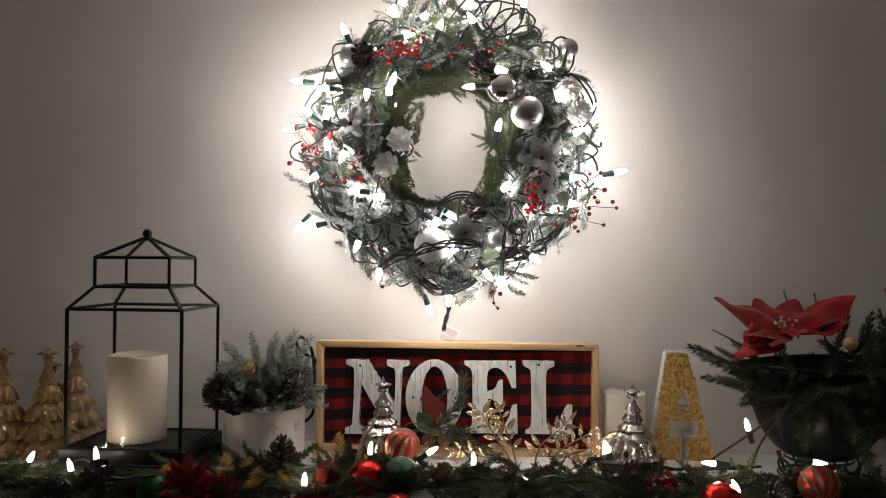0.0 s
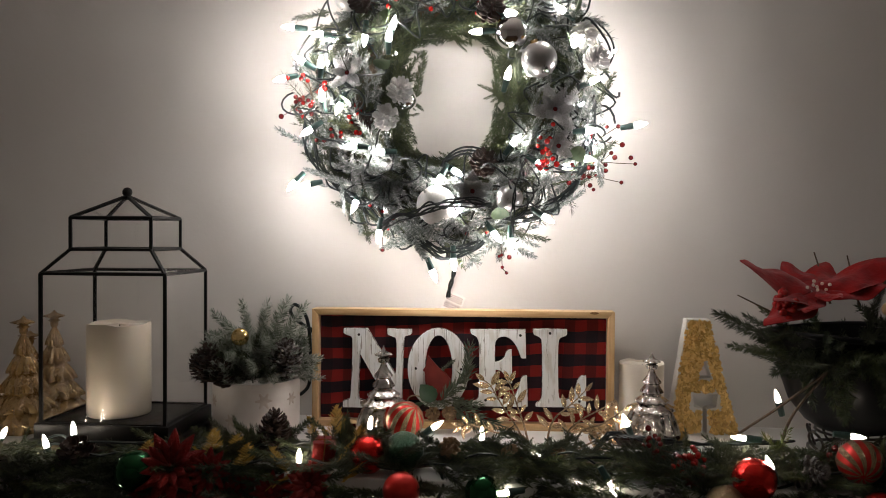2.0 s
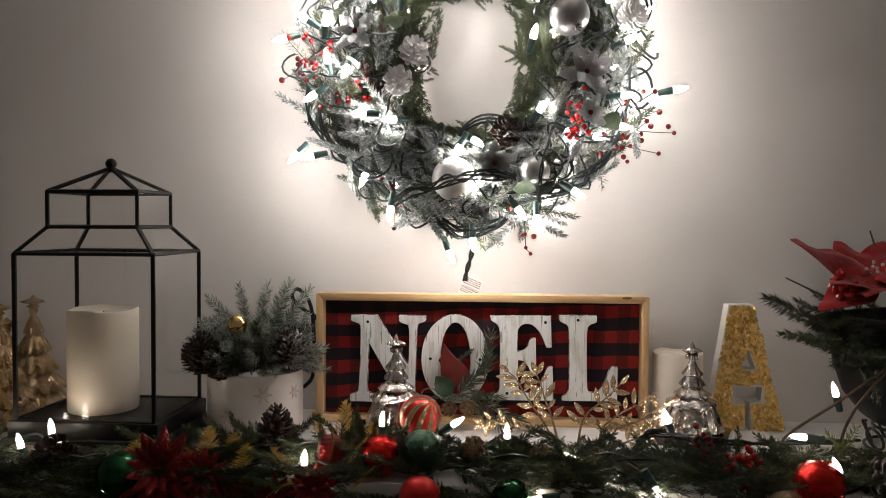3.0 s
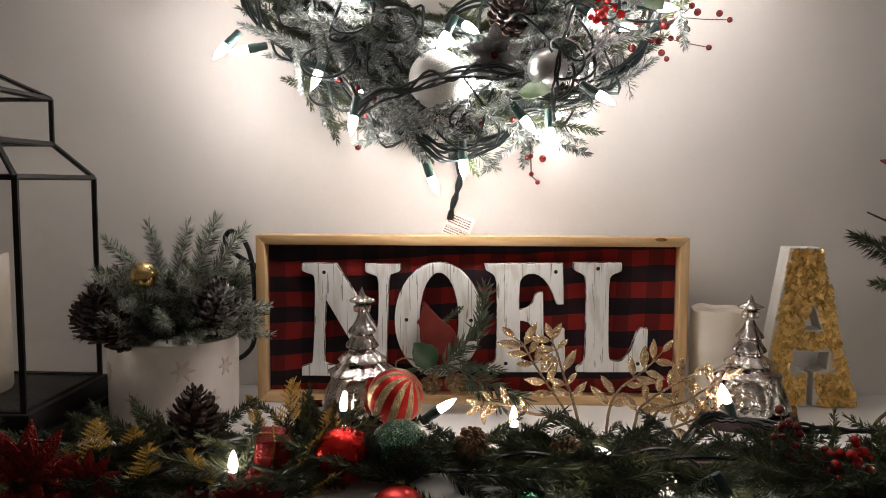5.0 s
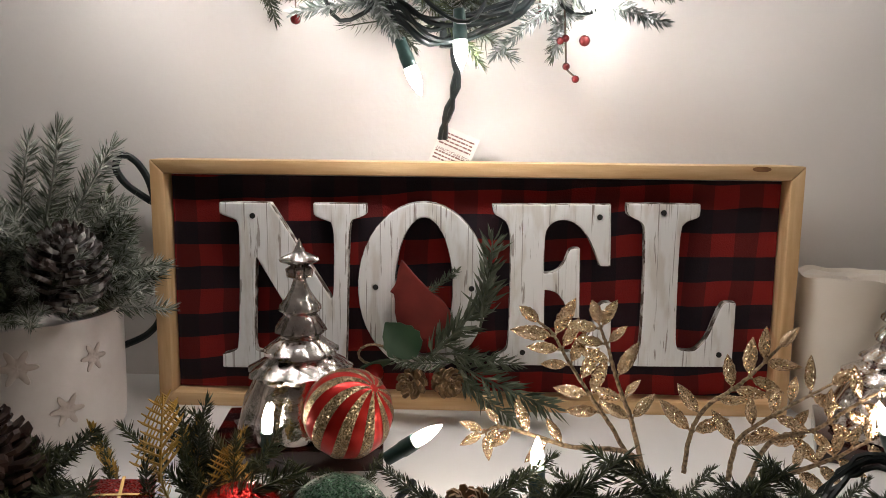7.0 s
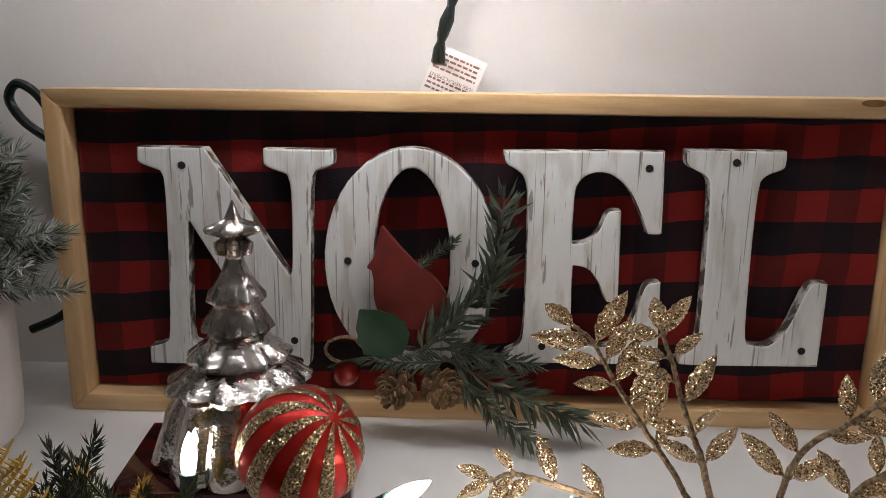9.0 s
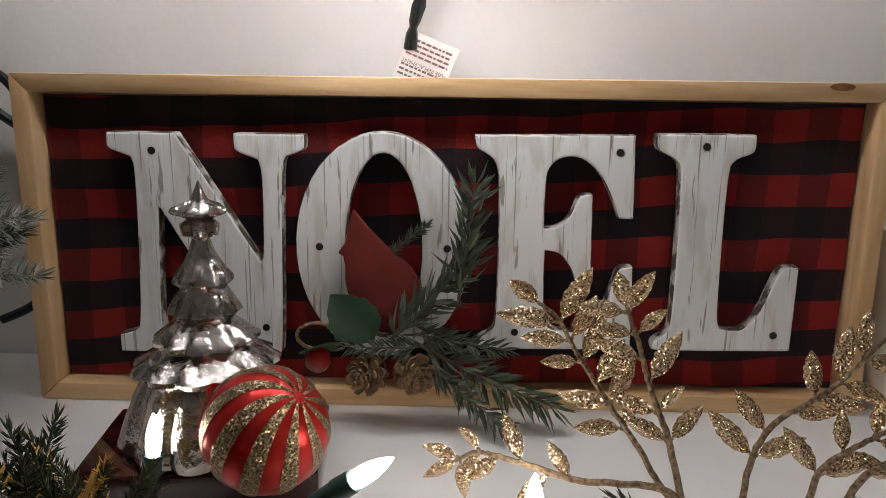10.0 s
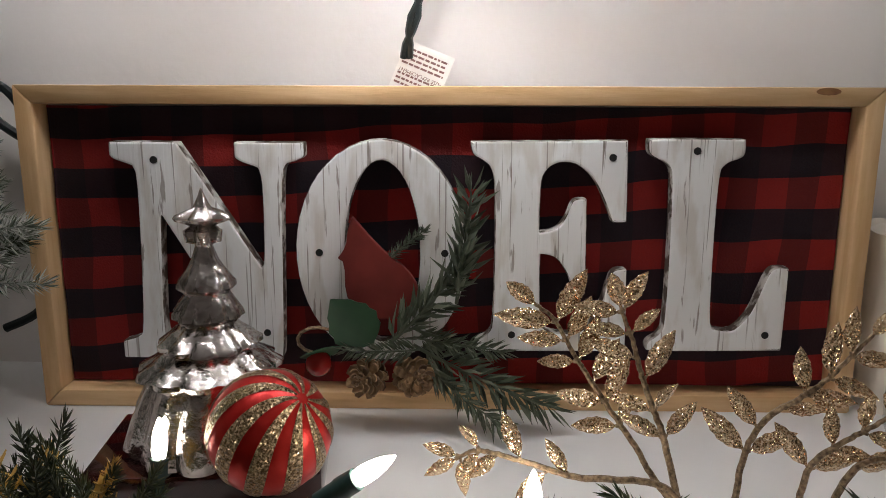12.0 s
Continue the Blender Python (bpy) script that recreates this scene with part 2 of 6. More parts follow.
BERRY_DARK = mat("burgundy_berry", (0.10, 0.008, 0.010), 0.25, 0, (0.16, 0.012, 0.012), 80, coat=0.4)
PETAL = mat("red_velvet_petal", (0.16, 0.003, 0.004), 0.9, 0, (0.32, 0.008, 0.008), 38, bump=0.6, bump_scale=130, sheen=0.2)
PETAL.node_tree.nodes["Principled BSDF"].inputs["Specular IOR Level"].default_value = 0.15
HOLLY = mat("holly_leaf", (0.022, 0.075, 0.035), 0.4, 0, (0.035, 0.10, 0.045), 70)
LEAF_GREEN = mat("dull_leaf", (0.05, 0.09, 0.04), 0.5, 0, (0.10, 0.14, 0.07), 70)
CARD_RED = mat("brick_red_board", (0.155, 0.018, 0.013), 0.8, 0, (0.20, 0.024, 0.017), 60, bump=0.1)
CORD = mat("green_black_cord", (0.006, 0.010, 0.011), 0.4, 0, (0.010, 0.016, 0.016), 200)
SOCKET = mat("green_socket", (0.022, 0.052, 0.048), 0.4, 0, (0.032, 0.070, 0.062), 200)
BULB = mat("lit_bulb", (0.9, 0.9, 0.9), 0.2, 0, emit=(1.0, 0.94, 0.885), power=BULB_POWER)
# for the unseen bulbs added behind the wreath
BULB_ADDED = mat("lit_bulb_added_back", (0.9, 0.9, 0.9), 0.2, 0, emit=(1.0, 0.94, 0.885), power=BACK_POWER)
BULB_DIM = mat("lit_bulb_dim", (0.9, 0.9, 0.9), 0.2, 0, emit=(1.0, 0.87, 0.70), power=GARLAND_POWER)
PAPER = mat("tag_paper", (0.78, 0.73, 0.68), 0.8, 0, (0.84, 0.80, 0.76), 60)
INK = mat("tag_ink", (0.22, 0.12, 0.11), 0.8)
BUCKET = mat("black_bucket", (0.003, 0.003, 0.0035), 0.4, 0.0, (0.006, 0.006, 0.006), 30, bump=0.05)
WIRE = mat("dark_wire", (0.05, 0.045, 0.04), 0.3, 0.9, (0.10, 0.09, 0.08), 120)
TWIG = mat("gold_twig", (0.13, 0.085, 0.05), 0.45, 0.4, (0.42, 0.30, 0.18), 500, bump=0.5, bump_scale=700)


BLACK.node_tree.nodes["Principled BSDF"].inputs["Specular IOR Level"].default_value = 0.25
BUCKET.node_tree.nodes["Principled BSDF"].inputs["Specular IOR Level"].default_value = 0.15


# ---------------------------------------------------------------- mesh tools
class Shape:
    """Collects vertices and faces of one mesh."""

    def __init__(self):
        self.v, self.f = [], []

    def add(self, verts, faces, m=None):
        k = len(self.v)
        self.v += [tuple(m @ Vector(p)) if m else tuple(p) for p in verts]
        self.f += [tuple(i + k for i in f) for f in faces]
        return self

    def box(self, a, b, bevel=0.0, m=None):
        bm = bmesh.new()
        bmesh.ops.create_cube(bm, size=1)
        for v in bm.verts:
            v.co = Vector(((a[i] + b[i]) / 2 + v.co[i] * (b[i] - a[i]) for i in range(3)))
        if bevel:
            bmesh.ops.bevel(bm, geom=bm.edges[:], offset=bevel, segments=2, affect="EDGES", profile=0.5)
        bm.verts.index_update()
        self.add([v.co.copy() for v in bm.verts], [[v.index for v in f.verts] for f in bm.faces], m)
        bm.free()
        return self

    def lathe(self, profile, seg=32, wave=None, m=None):
        """Turns (r, z) pairs about z. wave(angle, row) scales the radius."""
        vs, fs, n = [], [], len(profile)
        for i, (r, z) in enumerate(profile):
            for j in range(seg):
                a = 2 * math.pi * j / seg
                k = wave(a, i) if wave else 1
                vs.append((r * k * math.cos(a), r * k * math.sin(a), z))
        for i in range(n - 1):
            for j in range(seg):
                fs.append((i * seg + j, i * seg + (j + 1) % seg, (i + 1) * seg + (j + 1) % seg, (i + 1) * seg + j))
        if profile[0][0] > 1e-5:
            fs.append(tuple(range(seg - 1, -1, -1)))
        if profile[-1][0] > 1e-5:
            fs.append(tuple(range((n - 1) * seg, n * seg)))
        return self.add(vs, fs, m)

    def ball(self, r, seg=24, rows=14, m=None, wave=None):
        return self.lathe([(max(1e-6, r * math.sin(math.pi * i / rows)), -r * math.cos(math.pi * i / rows)) for i in range(rows + 1)], seg, wave, m)

    def tube(self, pts, r, seg=6, taper=1.0, m=None):
        pts = [Vector(p) for p in pts]
        vs, fs = [], []
        side = Vector((0.31, 0.47, 0.83))
        for i, p in enumerate(pts):
            d = (pts[min(i + 1, len(pts) - 1)] - pts[max(i - 1, 0)])
            d = d.normalized() if d.length > 1e-9 else Vector((0, 0, 1))
            side = side - d * side.dot(d)
            side = side.normalized() if side.length > 1e-6 else d.orthogonal().normalized()
            other = d.cross(side)
            k = r * (1 + (taper - 1) * i / max(1, len(pts) - 1))
            for j in range(seg):
                a = 2 * math.pi * j / seg
                vs.append(p + (side * math.cos(a) + other * math.sin(a)) * k)
        for i in range(len(pts) - 1):
            for j in range(seg):
                fs.append((i * seg + j, i * seg + (j + 1) % seg, (i + 1) * seg + (j + 1) % seg, (i + 1) * seg + j))
        fs.append(tuple(range(seg - 1, -1, -1)))
        fs.append(tuple(range((len(pts) - 1) * seg, len(pts) * seg)))
        return self.add(vs, fs, m)

    def mesh(self, name, material, smooth=True, angle=40):
        me = bpy.data.meshes.new(name)
        me.from_pydata(self.v, [], self.f)
        me.materials.append(material)
        me.update()
        if smooth:
            me.shade_smooth()
            me.set_sharp_from_angle(angle=radians(angle))
        return me


def thing(name, at, label, category, group="", turn=(0, 0, 0), kind=""):
    ob = new(name)
    ob.empty_display_size = 0.02
    ob.matrix_basis = pose(*at, *turn)
    return tagged(ob, label, category, group, kind)


def part(name, shape, material, parent, label="", m=None, smooth=True):
    me = shape.mesh(name, material, smooth) if isinstance(shape, Shape) else shape
    ob = new(name, me)
    ob.parent = parent
    if m is not None:
        ob.matrix_basis = m
    if label:
        ob["label"] = label
    return ob


def single(name, shape, material, at, label, category, group="", kind="", turn=(0, 0, 0), smooth=True):
    me = shape.mesh(name, material, smooth) if isinstance(shape, Shape) else shape
    ob = new(name, me)
    ob.matrix_basis = pose(*at, *turn)
    return tagged(ob, label, category, group, kind)


def aim(pos, way, spin=0.0, size=1.0):
    """A pose at pos whose z axis points along way."""
    q = Vector(way).to_track_quat("Z", "Y").to_matrix().to_4x4()
    return Matrix.Translation(pos) @ q @ Matrix.Rotation(spin, 4, "Z") @ Matrix.Diagonal((size, size, size, 1))


def prism(outline, y0, y1, bevel=0.0, holes=()):
    """An upright slab: an outline in x and z, from y0 (front) to y1, with a softened front edge."""
    bm = bmesh.new()
    loops = []
    for ring in (outline, *holes):
        vs = [bm.verts.new((x, y0, z)) for x, z in ring]
        loops += [bm.edges.new((vs[i], vs[(i + 1) % len(vs)])) for i in range(len(vs))]
    bmesh.ops.triangle_fill(bm, use_beauty=True, edges=loops)
    bmesh.ops.recalc_face_normals(bm, faces=bm.faces[:])
    res = bmesh.ops.extrude_face_region(bm, geom=bm.faces[:])
    for v in res["geom"]:
        if isinstance(v, bmesh.types.BMVert):
            v.co.y = y1
    bmesh.ops.recalc_face_normals(bm, faces=bm.faces[:])
    if bevel:
        edges = [e for e in bm.edges if all(abs(v.co.y - y0) < 1e-6 for v in e.verts) and len(e.link_faces) == 2
                 and e.link_faces[0].normal.angle(e.link_faces[1].normal) > 0.8]
        bmesh.ops.bevel(bm, geom=edges, offset=bevel, segments=2, affect="EDGES", profile=0.5)
    bm.verts.index_update()
    s = Shape()
    s.add([v.co.copy() for v in bm.verts], [[v.index for v in f.verts] for f in bm.faces])
    bm.free()
    return s


def sprig_mesh(name, material, length=0.09, count=110, needle=0.016, width=0.0013, flat=0.5, seed=1, curve=0.15, lean=0.75):
    """A twig along z with needles all round it."""
    r = random.Random(seed)
    s = Shape()
    bend = Vector((r.uniform(-1, 1), r.uniform(-1, 1), 0)) * curve * length

    def spine(t):
        return Vector((0, 0, length * t)) + bend * t * t

    s.tube([spine(i / 5) for i in range(6)], 0.0013, 4, 0.5)
    for i in range(count):
        t = 0.04 + 0.96 * (i + r.random()) / count
        a = r.uniform(0, 2 * math.pi)
        out = Vector((math.cos(a), math.sin(a) * (1 - flat), 0))
        way = (out.normalized() * r.uniform(0.7, 1.0) + Vector((0, 0, lean * r.uniform(0.6, 1.4) + (1.5 if t > 0.95 else 0)))).normalized()
        ln = needle * r.uniform(0.7, 1.1) * (1 - 0.35 * t)
        side = way.cross(Vector((r.uniform(-1, 1), r.uniform(-1, 1), 0.3))).normalized() * width * 0.5
        ridge = way.cross(side).normalized() * width * 0.45
        p = spine(t)
        q = p + way * ln * 0.5
        e = p + way * ln + Vector((0, 0, ln * 0.08))
        s.add([p, q + side, q - side, q + ridge, e], [(0, 1, 3), (0, 3, 2), (1, 4, 3), (3, 4, 2)])
    return s.mesh(name, material, False)


def cone_mesh(name, material, height=0.05, radius=0.019, rows=9, seed=1):
    """A pinecone along z: a core and rings of thick, upturned scales."""
    r = random.Random(seed)
    s = Shape()
    s.lathe([(0.002, 0), (radius * 0.55, height * 0.15), (radius * 0.5, height * 0.6), (0.001, height * 0.97)], 8)
    k = 0
    for i in range(rows):
        t = i / (rows - 1)
        rad = radius * (0.45 + 0.75 * math.sin(math.pi * (0.18 + 0.74 * t)) - 0.25 * t)
        n = max(4, int(10 * (1 - 0.5 * t)))
        for j in range(n):
            k += 1
            a = 2 * math.pi * (j / n) + i * 0.9 + r.uniform(-0.1, 0.1)
            w = rad * 0.25
            m = Matrix.Rotation(a, 4, "Z") @ Matrix.Translation((rad * 0.2, 0, height * (0.06 + 0.84 * t))) @ Matrix.Rotation(-0.05 - 0.65 * t + r.uniform(-0.16, 0.16), 4, "Y")
            L = rad * 0.95
            th = 0.0016
            s.add([(0, -w * .4, 0), (0, w * .4, 0), (L * .7, -w, 0.001), (L * .7, w, 0.001), (L, -w * .5, .003), (L, w * .5, .003),
                   (0, -w * .4, -th), (0, w * .4, -th), (L * .7, -w, -th), (L * .7, w, -th), (L, -w * .5, .001), (L, w * .5, .001)],
                  [(0, 2, 3, 1), (2, 4, 5, 3), (7, 9, 8, 6), (9, 11, 10, 8), (4, 10, 11, 5), (2, 8, 10, 4), (0, 6, 8, 2), (3, 9, 7, 1), (5, 11, 9, 3)], m)
    return s.mesh(name, material, False)


def join_pieces(name, pieces, parent):
    """Many small pieces of shared meshes, joined into one mesh per material."""
    groups = {}
    for me, m in pieces:
        groups.setdefault(me.materials[0].name, []).append((me, m))
    for key, items in groups.items():
        vs, loops, starts, totals = [], [], [], []
        kv = kl = 0
        for me, m in items:
            co = np.empty(len(me.vertices) * 3, np.float32)
            me.vertices.foreach_get("co", co)
            a = np.array(m, np.float32)
            vs.append(co.reshape(-1, 3) @ a[:3, :3].T + a[:3, 3])
            li = np.empty(len(me.loops), np.int32)
            me.loops.foreach_get("vertex_index", li)
            ps = np.empty(len(me.polygons), np.int32)
            me.polygons.foreach_get("loop_start", ps)
            loops.append(li + kv)
            starts.append(ps + kl)
            kv += len(me.vertices)
            kl += len(me.loops)
        out = bpy.data.meshes.new(name)
        v, li, ps = np.concatenate(vs), np.concatenate(loops), np.concatenate(starts)
        out.vertices.add(len(v))
        out.vertices.foreach_set("co", v.ravel())
        out.loops.add(len(li))
        out.loops.foreach_set("vertex_index", li.astype(np.int32))
        out.polygons.add(len(ps))
        out.polygons.foreach_set("loop_start", ps.astype(np.int32))
        out.materials.append(items[0][0].materials[0])
        out.update(calc_edges=True)
        out.validate()
        part(name, out, None, parent)["kind"] = "stuff"


def cone_scale_mesh(name, material):
    L, w, th = 1.0, 0.27, 0.10
    s = Shape().add([(0, -w * .4, 0), (0, w * .4, 0), (L * .7, -w, 0.05), (L * .7, w, 0.05), (L, -w * .5, .18), (L, w * .5, .18),
                     (0, -w * .4, -th), (0, w * .4, -th), (L * .7, -w, -th), (L * .7, w, -th), (L, -w * .5, .04), (L, w * .5, .04)],
                    [(0, 2, 3, 1), (2, 4, 5, 3), (7, 9, 8, 6), (9, 11, 10, 8), (4, 10, 11, 5), (2, 8, 10, 4), (0, 6, 8, 2), (3, 9, 7, 1), (5, 11, 9, 3)])
    return s.mesh(name, material, False)


def pinecone(m, scale_mesh, material, label, group, height=0.05, radius=0.019, rows=9):
    """A pinecone whose scales are pieces of their own."""
    c = new("pinecone")
    c.empty_display_size = 0.01
    c.matrix_basis = m
    tagged(c, label, "pinecone", group)
    part("core", Shape().lathe([(0.002, 0), (radius * 0.55, height * 0.15), (radius * 0.5, height * 0.6), (0.001, height * 0.97)], 8), material, c)
    for i in range(rows):
        t = i / (rows - 1)
        rad = radius * (0.45 + 0.75 * math.sin(math.pi * (0.18 + 0.74 * t)) - 0.25 * t)
        n = max(4, int(10 * (1 - 0.5 * t)))
        for j in range(n):
            a = 2 * math.pi * (j / n) + i * 0.9 + U(-0.1, 0.1)
            k = rad * 1.0
            part("scale", scale_mesh, None, c, m=Matrix.Rotation(a, 4, "Z") @ Matrix.Translation((rad * 0.2, 0, height * (0.06 + 0.84 * t)))
                 @ Matrix.Rotation(-0.02 - 0.60 * t + U(-0.16, 0.16), 4, "Y") @ Matrix.Diagonal((k, k * 0.85, min(k, 0.017), 1)))
    return c


def leaf_mesh(name, material, length=0.03, width=0.012, fold=0.25, curl=0.2, teeth=0, thick=0.0006, rows=10):
    """A pointed leaf along z, folded on its midrib, its face towards -y."""
    s = Shape()
    vs, fs = [], []
    for side in (0, 1):
        for i in range(rows + 1):
            t = i / rows
            w = width * 0.5 * (math.sin(math.pi * t ** 0.8) ** 0.8 if 0 < t < 1 else 0.03)
            if teeth >= 1:
                w *= 1 + 0.35 * math.cos(teeth * 2 * math.pi * t)
            elif teeth and i % 2:
                w *= 1 - teeth * 0.5
            for u in (-1, -0.5, 0, 0.5, 1):
                vs.append((u * w, -abs(u) * w * fold - curl * length * t * t + side * thick, length * t))
    n = 5
    off = (rows + 1) * n
    for i in range(rows):
        for j in range(n - 1):
            a = i * n + j
            fs += [(a, a + 1, a + n + 1, a + n), (off + a, off + a + n, off + a + n + 1, off + a + 1)]
        for j in (0, n - 1):
            a = i * n + j
            fs.append((a, a + n, off + a + n, off + a) if j == 0 else (a, off + a, off + a + n, a + n))
    s.add(vs, fs)
    return s.mesh(name, material, True, 60)


def snake(points, steps=8, wobble=0.0, r=None):
    """A smooth line through the points, with a little wobble."""
    r = r or rng
    pts = [Vector(p) for p in points]
    out = []
    for i in range(len(pts) - 1):
        p0, p1, p2, p3 = pts[max(i - 1, 0)], pts[i], pts[i + 1], pts[min(i + 2, len(pts) - 1)]
        for k in range(steps):
            t = k / steps
            q = 0.5 * ((2 * p1) + (p2 - p0) * t + (2 * p0 - 5 * p1 + 4 * p2 - p3) * t * t + (3 * p1 - p0 - 3 * p2 + p3) * t ** 3)
            out.append(q + Vector((r.uniform(-1, 1), r.uniform(-1, 1), r.uniform(-1, 1))) * wobble)
    return out + [pts[-1]]


# ---------------------------------------------------------------- room and shelf
WALL_Y = 0.072


def slab(name, a, b, material, label, category, bevel=0.0):
    return single(name, Shape().box(a, b, bevel), material, (0, 0, 0), label, category, kind="structure")


slab("wall_north", (-1.9, WALL_Y, -1.2), (1.9, WALL_Y + 0.12, 1.15), WALL, "off-white painted plaster wall behind the shelf", "wall")
# unseen walls, ceiling and floor, added and sized to bounce the bulbs' light
slab("bounce_wall_south", (-1.9, -2.92, -1.2), (1.9, -2.8, 1.15), WALL, "unseen off-white wall added to bounce the bulbs' light", "wall")
slab("bounce_wall_west", (-2.02, -2.92, -1.2), (-1.9, WALL_Y + 0.12, 1.15), WALL, "unseen off-white wall added to bounce the bulbs' light", "wall")
slab("bounce_wall_east", (1.9, -2.92, -1.2), (2.02, WALL_Y + 0.12, 1.15), WALL, "unseen off-white wall added to bounce the bulbs' light", "wall")
slab("ceiling", (-2.02, -2.92, 1.15), (2.02, WALL_Y + 0.12, 1.25), WALL, "unseen white ceiling added low to bounce the bulbs' light", "ceiling")
slab("floor", (-2.02, -2.92, -1.3), (2.02, WALL_Y + 0.12, -1.2), FLOOR, "unseen brown floor added to close the bounce room", "floor")
mantel = thing("mantel_shelf", (0, 0, 0), "white painted mantel shelf under the decorations", "shelf", kind="structure")
part("shelf_board", Shape().box((-1.0, -0.275, -0.035), (1.0, WALL_Y - 0.002, 0.0), 0.003), SHELF, mantel)
part("moulding", Shape().box((-0.97, -0.245, -0.07), (0.97, WALL_Y - 0.002, -0.036), 0.006), SHELF, mantel)
part("fascia", Shape().box((-0.95, -0.21, -0.30), (0.95, WALL_Y - 0.002, -0.071), 0.003), SHELF, mantel)


# ---------------------------------------------------------------- framed sign
SX0, SX1, SH = -0.234, 0.263, 0.196


def arc(cx, cz, rx, rz, a0, a1, n=10):
    return [(cx + rx * math.cos(radians(a0 + (a1 - a0) * i / n)), cz + rz * math.sin(radians(a0 + (a1 - a0) * i / n))) for i in range(n + 1)]


def rounded(ring, passes=2, limit=62):
    """Cuts the gentle corners of an outline so that its curves run smooth; sharp corners stay."""
    for _ in range(passes):
        out = []
        n = len(ring)
        for i in range(n):
            p0, p1, p2 = (Vector(ring[(i + k) % n]) for k in (-1, 0, 1))
            a, c = p1 - p0, p2 - p1
            turn = math.degrees(a.angle(c)) if a.length > 1e-7 and c.length > 1e-7 else 0
            if turn < limit:
                out += [tuple(p1 - a * 0.25), tuple(p1 + c * 0.25)]
            else:
                k = 0.0006
                out += [tuple(p1 - a.normalized() * min(k, a.length * 0.2)), tuple(p1 + c.normalized() * min(k, c.length * 0.2))]
        ring = out
    return ring


